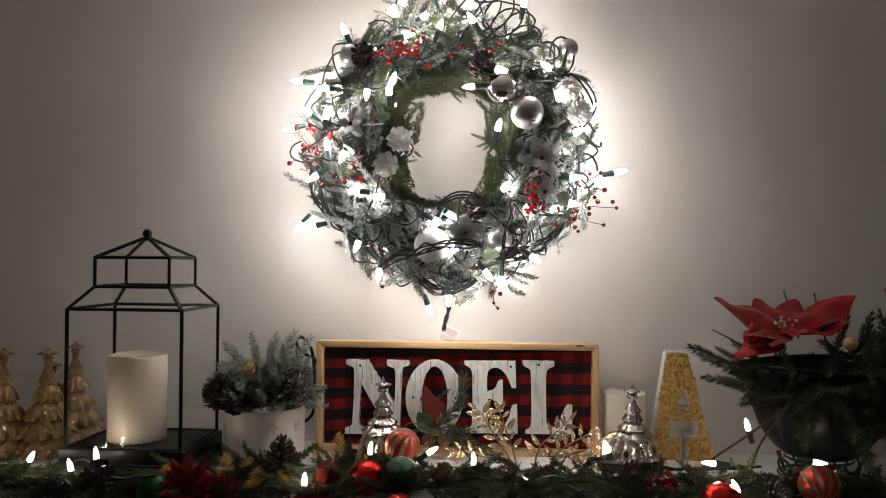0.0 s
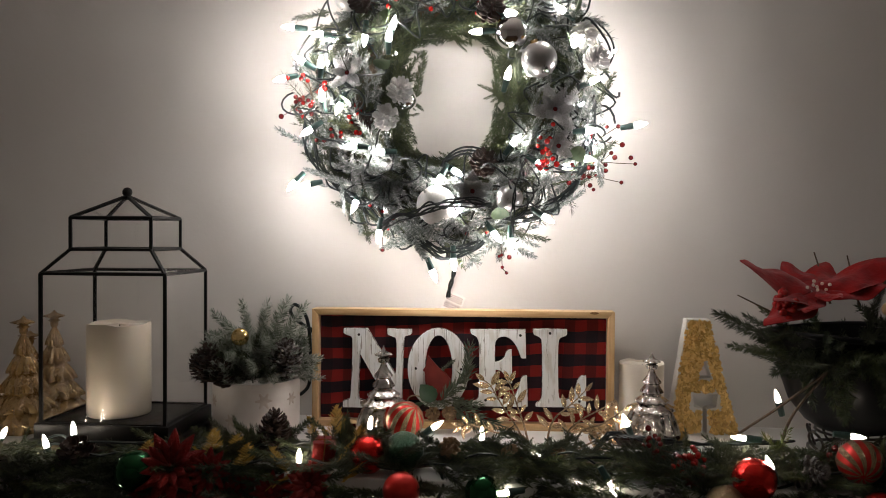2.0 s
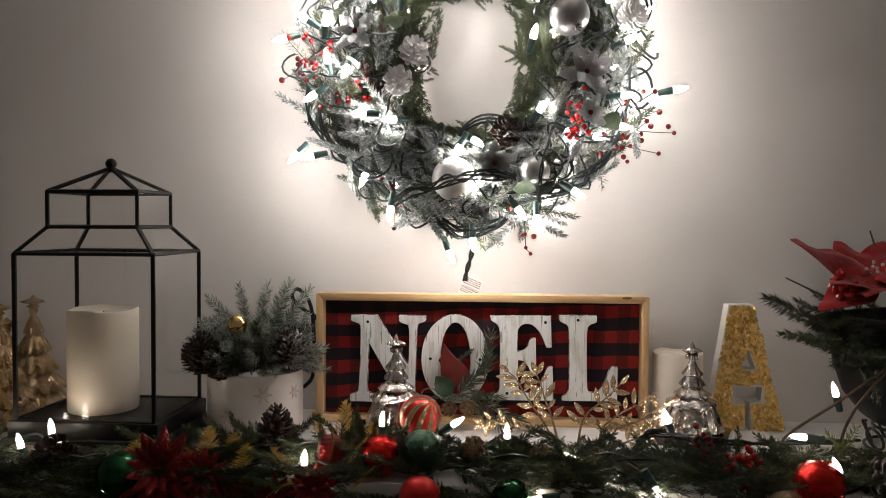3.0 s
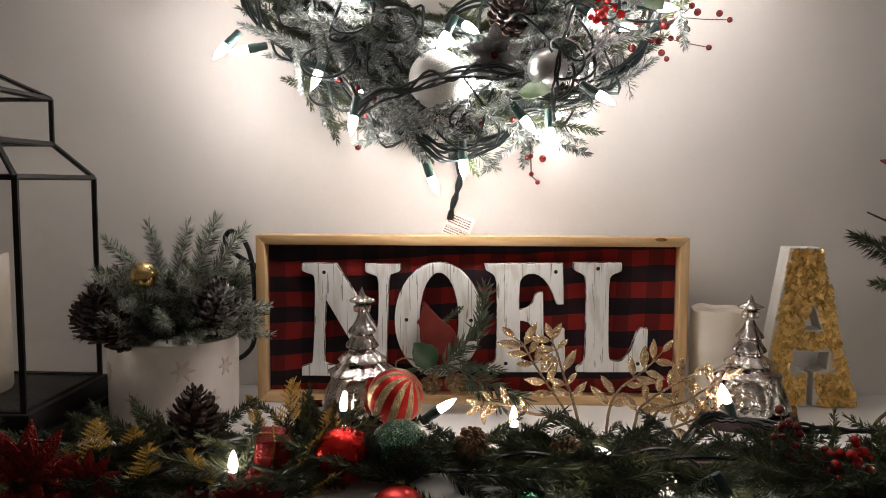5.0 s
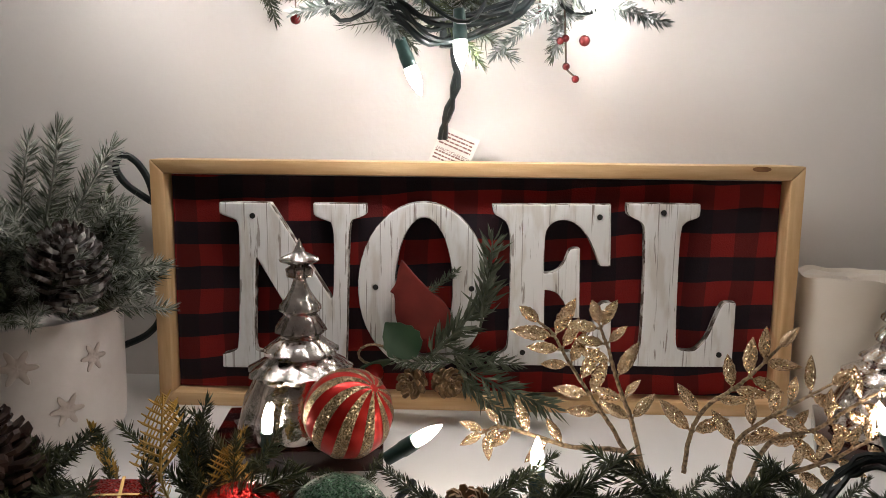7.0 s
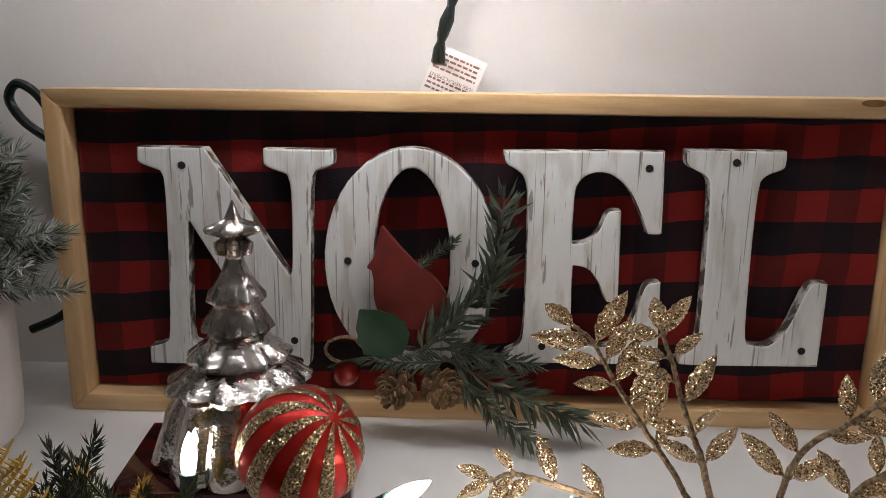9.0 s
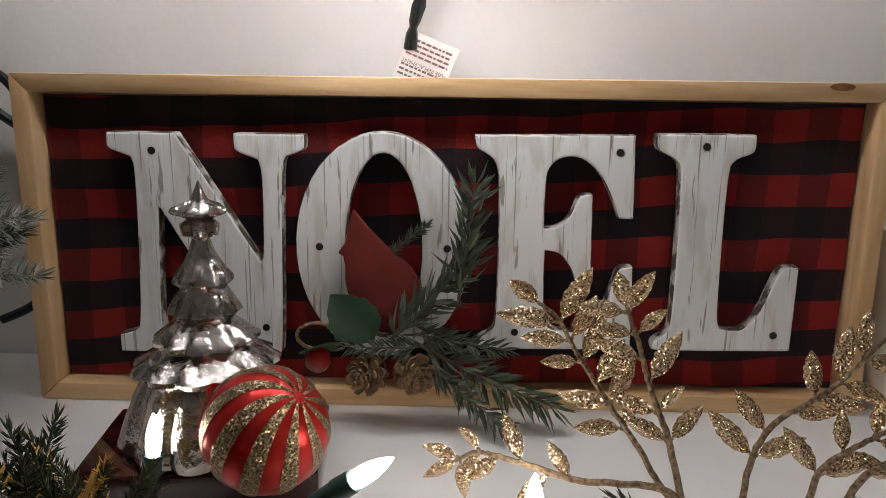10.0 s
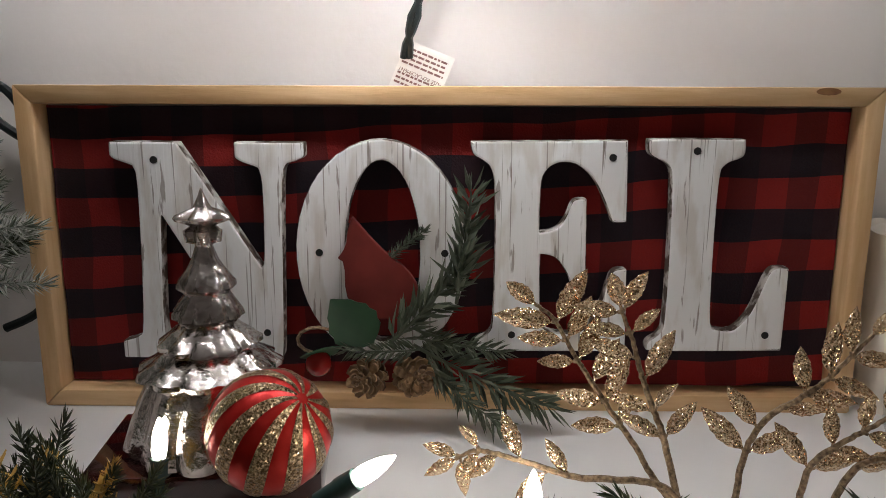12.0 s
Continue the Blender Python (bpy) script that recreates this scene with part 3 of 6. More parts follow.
def build_sign():
    sign = thing("wooden_sign", (0, -0.0003, 0), "pine-framed plaid sign with white wooden letters on the shelf", "sign", turn=(0, 0, 1.15))
    w, y0, y1 = 0.0108, -0.004, 0.030

    def stick(pts):
        s = Shape()
        bm = bmesh.new()
        front = [bm.verts.new((x, y0, z)) for x, z in pts]
        back = [bm.verts.new((x, y1, z)) for x, z in pts]
        bm.faces.new(front)
        bm.faces.new(back[::-1])
        for i in range(4):
            bm.faces.new((front[i], back[i], back[(i + 1) % 4], front[(i + 1) % 4]))
        bmesh.ops.recalc_face_normals(bm, faces=bm.faces[:])
        bmesh.ops.bevel(bm, geom=bm.edges[:], offset=0.0012, segments=2, affect="EDGES", profile=0.5)
        bm.verts.index_update()
        s.add([v.co.copy() for v in bm.verts], [[v.index for v in f.verts] for f in bm.faces])
        bm.free()
        return s
    part("frame_bar", stick([(SX0, SH), (SX1, SH), (SX1 - w, SH - w), (SX0 + w, SH - w)]), PINE, sign)
    part("frame_bar", stick([(SX0, 0), (SX1, 0), (SX1 - w, w), (SX0 + w, w)]), PINE, sign)
    part("frame_side", stick([(SX0, 0), (SX0, SH), (SX0 + w, SH - w), (SX0 + w, w)]), PINE_V, sign)
    part("frame_side", stick([(SX1, 0), (SX1, SH), (SX1 - w, SH - w), (SX1 - w, w)]), PINE_V, sign)
    part("knot", prism(arc(0.2300, SH - 0.0024, 0.007, 0.0021, 0, 340, 14), -0.0044, -0.0038), KNOT, sign, "dark brown knot in the pine")
    back = Shape()
    nx, nz = 48, 20
    vs = []
    for j in range(nz + 1):
        for i in range(nx + 1):
            x, z = SX0 + 0.012 + (SX1 - SX0 - 0.024) * i / nx, 0.012 + (SH - 0.024) * j / nz
            vs.append((x, 0.0105 + 0.0016 * noise.noise(Vector((x * 22, 3, z * 30))), z))
    fs = [(j * (nx + 1) + i, j * (nx + 1) + i + 1, (j + 1) * (nx + 1) + i + 1, (j + 1) * (nx + 1) + i) for j in range(nz) for i in range(nx)]
    back.add(vs, fs)
    part("plaid_backing", back, PLAID, sign, "red and black buffalo check flannel")
    part("back_board", Shape().box((SX0 + 0.011, 0.014, 0.011), (SX1 - 0.011, 0.022, SH - 0.011)), WHITE_EDGE, sign)

    T, B = 0.164, 0.032
    n_out = [(-0.181, T), (-0.141, T), (-0.0945, 0.0895), (-0.0930, 0.093), (-0.0922, 0.141), (-0.0945, 0.149), (-0.105, 0.1525), (-0.108, 0.155), (-0.108, T),
             (-0.067, T), (-0.067, 0.156), (-0.0695, 0.154), (-0.0775, 0.1515), (-0.0805, 0.146), (-0.083, B + 0.004), (-0.085, B), (-0.101, B), (-0.153, 0.121),
             (-0.1560, 0.052), (-0.1545, 0.0465), (-0.144, 0.0440), (-0.143, B), (-0.182, B), (-0.182, 0.043), (-0.172, 0.0455), (-0.1685, 0.050),
             (-0.1655, 0.143), (-0.168, 0.150), (-0.179, 0.1535), (-0.1812, 0.156)]
    o_out = arc(-0.0230, 0.099, 0.0510, 0.0670, 0, 352, 44)
    o_in = arc(-0.0225, 0.099, 0.0222, 0.0548, 0, 352, 40)
    e_out = [(0.029, 0.165), (0.1195, 0.166), (0.1210, 0.118), (0.1125, 0.118), (0.1085, 0.129), (0.101, 0.144), (0.091, 0.1525), (0.080, 0.1535), (0.0725, 0.149), (0.070, 0.141),
             (0.070, 0.112), (0.080, 0.1135), (0.0855, 0.121), (0.0880, 0.129), (0.0905, 0.1320), (0.0972, 0.132), (0.0985, 0.077), (0.0915, 0.077), (0.0865, 0.089),
             (0.080, 0.0975), (0.071, 0.099), (0.0715, 0.057), (0.075, 0.0515), (0.086, 0.0495), (0.098, 0.0505), (0.107, 0.064), (0.1125, 0.0865), (0.1160, 0.0900),
             (0.1225, 0.090), (0.1240, 0.039), (0.040, 0.038), (0.0330, 0.0385), (0.0330, 0.0450), (0.041, 0.049), (0.044, 0.056), (0.044, 0.138), (0.0420, 0.149), (0.037, 0.154), (0.0300, 0.157)]
    l_out = [(0.131, 0.167), (0.1865, 0.167), (0.187, 0.158), (0.184, 0.1555), (0.176, 0.153), (0.1722, 0.147), (0.1732, 0.060), (0.1755, 0.0535), (0.186, 0.0520),
             (0.191, 0.0550), (0.198, 0.064), (0.203, 0.079), (0.2065, 0.0885), (0.2100, 0.0918), (0.2180, 0.0915), (0.2178, 0.040), (0.150, 0.0390), (0.1365, 0.0395), (0.1365, 0.0450), (0.144, 0.0495), (0.147, 0.057),
             (0.1462, 0.146), (0.143, 0.153), (0.1335, 0.1565), (0.131, 0.160)]
    for name, outline, holes, dots in (("letter_n", n_out, (), [(-0.155, 0.1535), (-0.093, 0.049)]),
                                       ("letter_o", o_out, (o_in,), [(-0.060, 0.099), (0.0145, 0.099)]),
                                       ("letter_e", e_out, (), [(0.111, 0.156), (0.055, 0.049)]),
                                       ("letter_l", l_out, (), [(0.159, 0.160), (0.207, 0.050)])):
        letter = part(name, prism(outline if name == "letter_o" else rounded(outline, 2, 40 if name == "letter_n" else 62), -0.004, 0.0045, 0.0014, holes), LETTER, sign, "white distressed wooden letter with worn brown edges", smooth=False)
        letter.data.materials.append(WORN)
        for f in letter.data.polygons:
            f.material_index = 0 if f.normal.y < -0.9 else 1
        # flat near-black discs: the shade inside the screw holes is put into their colour
        for x, z in dots:
            part("screw_hole_disc", prism(arc(x, z, 0.0022, 0.0022, 0, 330, 11), -0.0044, -0.003), HOLE, letter, smooth=False)
    return sign


build_sign()


# ---------------------------------------------------------------- lantern with its candle
def build_lantern():
    la = thing("glass_lantern", (-0.4915, -0.1285, 0), "black metal glass house lantern standing on the shelf", "lantern")
    s = Shape()
    s.box((-0.112, -0.09, 0.0), (0.112, 0.09, 0.010), 0.002)
    part("base_plinth", s, BLACK, la)
    part("base_step", Shape().box((-0.108, -0.086, 0.010), (0.108, 0.086, 0.020), 0.003), BLACK, la)
    part("base", Shape().box((-0.102, -0.080, 0.020), (0.102, 0.080, 0.042), 0.002), BLACK, la)
    hx, hy, nx, ny = 0.094, 0.073, 0.062, 0.050
    z0, z1, z2, z3, z4 = 0.042, 0.260, 0.295, 0.342, 0.376
    r = 0.0030

    def corners(x, y, z):
        return [Vector((a * x, b * y, z)) for a, b in ((-1, -1), (1, -1), (1, 1), (-1, 1))]
    rings = [corners(hx, hy, z0), corners(hx, hy, z1), corners(nx, ny, z2), corners(nx, ny, z3)]
    top = Vector((0, 0, z4))
    for k, a in enumerate(rings):
        for i in range(4):
            part("rail", Shape().tube([a[i], a[(i + 1) % 4]], r, 4), BLACK, la, smooth=False)
            nxt = rings[k + 1][i] if k < 3 else top
            part("post", Shape().tube([a[i], nxt], r if k else 0.0034, 4), BLACK, la, smooth=False)
    part("knob", Shape().lathe([(0.004, z4 - 0.006), (0.004, z4), (0.0025, z4 + 0.001)], 12).ball(0.0075, 16, 10, Matrix.Translation((0, 0, z4 + 0.006))), BLACK, la)
    for k in range(3):
        for i in range(4):
            q = [rings[k][i], rings[k][(i + 1) % 4], rings[k + 1][(i + 1) % 4], rings[k + 1][i]]
            pane(q, la)
    for i in range(4):
        pane([rings[3][i], rings[3][(i + 1) % 4], top], la)


def pane(q, parent):
    n = (q[1] - q[0]).cross(q[2] - q[0]).normalized() * 0.0008
    k = len(q)
    vs = [p - n for p in q] + [p + n for p in q]
    fs = [tuple(range(k))[::-1], tuple(range(k, 2 * k))] + [(i, (i + 1) % k, k + (i + 1) % k, k + i) for i in range(k)]
    ob = part("glass_pane", Shape().add(vs, fs), GLASS, parent, "clear glass", smooth=False)
    ob.visible_shadow = False
    return ob


def build_candle(at, r, h, label, wave=0.006, wax=WAX):
    c = thing("pillar_candle", at, label, "candle")
    prof = [(r * 0.97, 0), (r, 0.003)] + [(r, 0.003 + (h - 0.006) * i / 6) for i in range(1, 7)] + [(r * 0.985, h), (r * 0.94, h - 0.0006), (r * 0.88, h - 0.003), (r * 0.3, h - 0.004), (0.0001, h - 0.004)]
    s = Shape().lathe(prof, 48)
    s.v = [(x, y, z + (wave * (math.sin(3 * math.atan2(y, x) + 0.8) + 0.5 * math.sin(7 * math.atan2(y, x))) * max(0, (z - h * 0.8) / (h * 0.2)) if z > h * 0.8 else z)) if z > h * 0.8 else (x, y, z) for x, y, z in s.v]
    s.v = [(x, y, min(z, h + wave)) for x, y, z in s.v]
    part("wax", s, wax, c)
    part("wick", Shape().tube([(0, 0, h - 0.006), (0.0004, 0, h - 0.0045), (0.0008, 0, h - 0.003)], 0.0010, 6), HOLE, c, "short dark wick")
    return c


build_lantern()
build_candle((-0.504, -0.130, 0.0425), 0.0465, 0.139, "ivory flameless pillar candle inside the lantern", 0.0015)
build_candle((0.309, 0.022, 0), 0.036, 0.112, "ivory pillar candle beside the plaid sign", 0.0014, WAX_PALE)


# ---------------------------------------------------------------- glass trees
def tree_mesh(name, material, h, r, tiers=4, folds=12, seed=1, rows=9, amp=0.055):
    """A tiered glass tree with draped folds, and a star at its tip."""
    prof, tag = [], []
    z0, z1 = 0.004, h * 0.83
    prof += [(r * 0.75, 0), (r * 0.8, z0)]
    tag += [0, 0]
    for k in range(tiers):
        a, b = k / tiers, (k + 1) / tiers
        ro, ri = r * (1 - a * 0.88) ** 1.12, r * (1 - b * 0.88) ** 1.12 * 0.74
        for i in range(rows):
            t = i / (rows - 1)
            lip = 0.90 + 0.10 * math.sin(min(1, t * 4.5) * math.pi / 2)
            prof.append((ri + (ro - ri) * (1 - t) ** 0.85 * lip + ro * 0.035 * math.sin(math.pi * t), z0 + (z1 - z0) * (a + (b - a) * t)))
            tag.append(1 - t)
    prof += [(r * 0.12, h * 0.86), (r * 0.11, h * 0.885), (r * 0.19, h * 0.90), (r * 0.10, h * 0.918), (r * 0.30, h * 0.938), (r * 0.33, h * 0.946), (r * 0.10, h * 0.968), (0.0004, h)]
    tag += [0, 0, 0, 0, 2, 2, 0, 0]

    def wave(a, i):
        if tag[i] == 2:
            return 0.72 + 0.38 * abs(math.cos(2.5 * a)) ** 2
        return 1 + amp * tag[i] * (abs(math.cos(folds * 0.5 * a + seed + i * 0.05)) * 2 - 1)
    return Shape().lathe(prof, 72, wave).mesh(name, material, True, 55)


def draped_tree_mesh(name, material, h, r, seed=0.0):
    """A draped mercury glass tree: five flared skirts, a collar and a star."""
    rz = ((0.86, 0, 0), (0.97, 0.012, 1), (1.0, 0.04, 1), (0.90, 0.16, 0.8), (0.74, 0.28, 0.4), (0.75, 0.293, 0.4), (0.825, 0.301, 1), (0.82, 0.32, 1), (0.66, 0.355, 0.7), (0.525, 0.388, 0.3), (0.53, 0.396, 0.3), (0.59, 0.404, 1),
          (0.585, 0.42, 1), (0.45, 0.455, 0.6), (0.33, 0.487, 0.2), (0.335, 0.50, 0.2), (0.405, 0.517, 1), (0.395, 0.535, 1), (0.32, 0.575, 0.5), (0.265, 0.602, 0.2), (0.27, 0.612, 0.2), (0.335, 0.630, 1), (0.325, 0.65, 1), (0.235, 0.69, 0.4),
          (0.155, 0.735, 0.1), (0.10, 0.785, 0), (0.11, 0.792, 0), (0.205, 0.802, 2), (0.225, 0.845, 2), (0.14, 0.862, 2), (0.30, 0.882, 2), (0.325, 0.893, 2), (0.30, 0.905, 2), (0.10, 0.93, 0), (0.05, 0.965, 0), (0.006, 1.0, 0))
    prof, tag = [(a * r, z * h) for a, z, _ in rz], [t for _, _, t in rz]

    def wave(a, i):
        if tag[i] == 2:
            return 0.70 + 0.34 * abs(math.cos(2.5 * a + 0.6)) ** 1.5
        f = abs(math.cos(5.5 * a + seed + 0.25 * math.sin(i * 0.9)))
        return 1 + 0.13 * tag[i] * (f - 0.6) + 0.018 * math.sin(3 * a + i * 1.7)
    return Shape().lathe(prof, 88, wave).mesh(name, material, True, 38)


def build_tree(at, h, r, material, label, group, base=None, turn=0, tiers=4):
    t = thing("glass_tree", at, label, "ornament tree", group, turn=(0, 0, turn))
    z = 0
    if base:
        z = base[2]
        part("base_block", Shape().box((-base[0] / 2, -base[1] / 2, 0), (base[0] / 2, base[1] / 2, z), 0.0012), MIRROR_RED, t, "dark red mirror-glossy block")
    part("tree", draped_tree_mesh("tree", material, h, r, at[0] * 9) if base else tree_mesh("tree", material, h, r, tiers, 12, at[0] * 9, 9, 0.17), material, t, m=pose(0, 0, z))
    return t


build_tree((-0.0995, -0.088, 0), 0.130, 0.0415, MERCURY, "silver mercury glass tree on a dark glossy block", "silver glass trees", (0.112, 0.075, 0.018), 7, 5)
build_tree((0.311, -0.062, 0), 0.125, 0.042, MERCURY, "silver mercury glass tree beside the ivory candle", "silver glass trees", (0.10, 0.075, 0.016), -20, 5)
for gx, gy, gh in ((-0.762, -0.10, 0.185), (-0.690, -0.085, 0.185), (-0.700, 0.015, 0.185), (-0.735, 0.0, 0.15)):
    build_tree((gx, gy, 0), gh, 0.056, AMBER, "amber gold glass tree standing beside the lantern", "amber glass trees", tiers=5)


# ---------------------------------------------------------------- shared foliage meshes
SPRIG_GREEN = [sprig_mesh("fir_sprig", FIR, 0.085, 210, 0.017, 0.0015, 0.4, s) for s in (1, 2)]
SPRIG_DARK = [sprig_mesh("fir_sprig", FIR_DARK, 0.08, 210, 0.017, 0.0016, 0.3, s) for s in (3, 4)]
SPRIG_FROST = [sprig_mesh("frosted_sprig", FIR_FROST, 0.085, 240, 0.014, 0.0018, 0.35, s) for s in (5, 6)]
SPRIG_WISP = [sprig_mesh("thin_sprig", FIR_DARK, 0.09, 60, 0.026, 0.0011, 0.2, s, 0.3, 0.5) for s in (9, 10)]
SPRIG_LONG = [sprig_mesh("fir_sprig", m_, 0.085, 260, 0.026, 0.0012, 0.35, s_, 0.2, 0.8) for m_, s_ in ((FIR_DARK, 13), (FIR, 14))]
SPRIG_TIPS = [sprig_mesh("snow_tipped_sprig", FIR_TIPS, 0.085, 330, 0.019, 0.0013, 0.30, s, 0.30, 0.55) for s in (15, 16, 17)]
SPRIG_LIME = [sprig_mesh("lime_sprig", FIR_LIME, 0.07, 60, 0.020, 0.0018, 0.6, s) for s in (7, 8)]
CONES = {k: [cone_mesh("pinecone", m, seed=s) for s in (1, 2)] for k, m in (("brown", CONE), ("light", CONE_LIGHT), ("frost", CONE_FROST))}
SCALES = {"brown": cone_scale_mesh("scale", CONE), "light": cone_scale_mesh("scale", CONE_LIGHT), "frost": cone_scale_mesh("scale", CONE_FROST), "white": cone_scale_mesh("scale", CONE_WHITE)}
CONE_MATS = {"brown": CONE, "light": CONE_LIGHT, "frost": CONE_FROST, "white": CONE_WHITE}
BERRY_ME = Shape().ball(0.0042, 14, 9).mesh("berry", BERRY)
BERRY_DARK_ME = Shape().ball(0.0038, 12, 8).mesh("berry", BERRY_DARK)
BULB_ME = Shape().lathe([(0.0042, 0.0), (0.0048, 0.004), (0.0046, 0.009), (0.0034, 0.014), (0.0016, 0.0185), (0.0003, 0.021)], 12).mesh("bulb", BULB)
SOCKET_ME = Shape().lathe([(0.0030, -0.026), (0.0046, -0.025), (0.0050, -0.012), (0.0056, -0.010), (0.0054, 0.0005), (0.0040, 0.001)], 12).mesh("socket", SOCKET)
SILVER_LEAF_ME = leaf_mesh("silver_petal", SILVER_LEAF, 0.036, 0.019, 0.3, 0.25)
GREEN_LEAF_ME = leaf_mesh("leaf", LEAF_GREEN, 0.045, 0.024, 0.3, 0.15)
HOLLY_ME = leaf_mesh("holly_leaf", HOLLY, 0.031, 0.027, 0.15, 0.1, 0.2, rows=10)
GOLD_LEAF_ME = [leaf_mesh("gold_leaf", GOLD_LEAF, 0.0240 * k, 0.0096 * k, 0.55, c, 0.22) for k, c in ((1, 0.12), (0.85, -0.1), (1.1, 0.25))]


BULB_ADDED_ME = Shape().lathe([(0.0042, 0.0), (0.0048, 0.004), (0.0046, 0.009), (0.0034, 0.014), (0.0016, 0.0185), (0.0003, 0.021)], 12).mesh("bulb", BULB_ADDED)
BULB_DIM_ME = Shape().lathe([(0.0036, 0.0), (0.0040, 0.004), (0.0037, 0.009), (0.0027, 0.014), (0.0013, 0.0180), (0.0003, 0.020)], 12).mesh("bulb", BULB_DIM)


def add_bulb(parent, tip_at, way, mesh=None):
    """A lit bulb that points along way, with its socket, as parts of a light string."""
    b = part("bulb", mesh or BULB_ME, BULB, parent, "lit warm white bulb", aim(tip_at, way))
    part("socket", SOCKET_ME, SOCKET, b, "dark green socket", Matrix.Diagonal((0.9, 0.9, 0.8, 1)))
    return b


# ---------------------------------------------------------------- wreath
WC = Vector((-0.002, 0.0, 0.545))


def ring(theta, rad, y):
    """A place on the wreath: angle in degrees (0 to the right, 90 up), distance from the centre, depth."""
    a = radians(theta)
    return Vector((rad * math.cos(a) * 0.99, y, rad * math.sin(a) * 1.0))


def build_wreath():
    w = thing("christmas_wreath", WC, "frosted fir wreath with berries and silver ornaments hanging on the wall", "wreath")
    core = Shape()
    core.tube([ring(i * 10, 0.160, 0.045) for i in range(37)], 0.022, 8)
    part("wire_ring", core, STEM, w)
    r = random.Random(11)
    for i in range(640):
        th = r.uniform(0, 360)
        inner = i % 4 == 0
        cs, sn = abs(math.cos(radians(th))), abs(math.sin(radians(th)))
        hole = 0.057 * cs + 0.092 * sn
        top = 0.246 if 195 < th < 345 else 0.234
        rad = hole + r.uniform(0.008, 0.03) if inner else hole + 0.03 + (top - hole - 0.03) * r.random()
        depth = r.uniform(-0.01, 0.05) if inner else r.uniform(-0.055, 0.05)
        p = ring(th, rad, depth)
        rd = ring(th, 1, 0).normalized()
        tg = Vector((-rd.z, 0, rd.x)) * r.choice((-1, 1))
        if inner:
            d = -rd * r.uniform(-0.3, 0.25) + tg * r.uniform(0.6, 1.0) + Vector((0, r.uniform(-0.4, 0.1), 0))
            me = r.choice(SPRIG_GREEN + SPRIG_DARK)
        else:
            d = rd * r.uniform(-0.3, 0.6) + tg * r.uniform(0.3, 1.1) + Vector((0, r.uniform(-0.7, 0.15), 0))
            low = 190 < th < 350
            me = r.choice(SPRIG_FROST * (3 if low else 2) + SPRIG_DARK + SPRIG_GREEN[:1] + SPRIG_WISP)
        part(me.name.split(".")[0], me, None, w, m=aim(p, d, r.uniform(0, 6.3), r.uniform(0.65, 0.95)))
    for i in range(120):
        th = r.uniform(195, 345)
        rd = ring(th, 1, 0).normalized()
        tg = Vector((-rd.z, 0, rd.x)) * r.choice((-1, 1))
        part("frosted_sprig", r.choice(SPRIG_FROST), None, w, m=aim(ring(th, r.uniform(0.12, 0.215), r.uniform(-0.06, -0.02)), rd * r.uniform(-0.1, 0.6) + tg * r.uniform(0.5, 1.1) + Vector((0, r.uniform(-0.5, 0.1), 0)), r.uniform(0, 6.3), r.uniform(0.5, 0.8)))
    for i in range(70):
        th = r.uniform(160, 238) if i % 3 else r.uniform(-20, 30)
        rd = ring(th, 1, 0).normalized()
        tg = Vector((-rd.z, 0, rd.x)) * r.choice((-1, 1))
        me = r.choice(SPRIG_FROST + SPRIG_DARK)
        part(me.name.split(".")[0], me, None, w, m=aim(ring(th, r.uniform(0.185, 0.232), r.uniform(-0.05, 0.03)), rd * r.uniform(0.0, 0.6) + tg * r.uniform(0.5, 1.1) + Vector((0, r.uniform(-0.4, 0.1), 0)), r.uniform(0, 6.3), r.uniform(0.5, 0.8)))
    fringe = []
    for i in range(110):
        th = r.uniform(0, 360)
        cs, sn = abs(math.cos(radians(th))), abs(math.sin(radians(th)))
        rd = ring(th, 1, 0).normalized()
        tg = Vector((-rd.z, 0, rd.x)) * r.choice((-1, 1))
        fringe.append((r.choice(SPRIG_GREEN), aim(ring(th, 0.074 * cs + 0.106 * sn, r.uniform(-0.01, 0.05)), -rd + tg * r.uniform(0.3, 1.6) + Vector((0, r.uniform(-0.5, 0.2), 0)), r.uniform(0, 6), r.uniform(0.28, 0.42))))
    for i in range(230):
        th = r.uniform(0, 360)
        rd = ring(th, 1, 0).normalized()
        tg = Vector((-rd.z, 0, rd.x)) * r.choice((-1, 1))
        fringe.append((r.choice(SPRIG_DARK + SPRIG_FROST), aim(ring(th, r.uniform(0.125, 0.215), r.uniform(0.0, 0.045)), rd * r.uniform(-0.2, 0.5) + tg + Vector((0, r.uniform(-0.3, 0.1), 0)), r.uniform(0, 6), r.uniform(0.7, 0.95))))
    join_pieces("fir_fringe", fringe, w)
    return w


def cluster(name, mesh, count, at, spread, label, category, group="", seed=3, stem=True, kind=""):
    """A bunch of berries on thin stems."""
    r = random.Random(seed)
    c = thing(name, at, label, category, group)
    for i in range(count):
        p = Vector((r.gauss(0, 1) * spread[0], r.gauss(0, 1) * spread[1], r.gauss(0, 1) * spread[2]))
        part("berry", mesh, None, c, m=Matrix.Translation(p) @ Matrix.Scale(r.uniform(0.8, 1.15), 4))
        if stem and i % 2 == 0:
            part("stem", Shape().tube([p * 0.0, p * 0.5 + Vector((0, 0.004, 0)), p], 0.0007, 4), STEM, c)
    return c


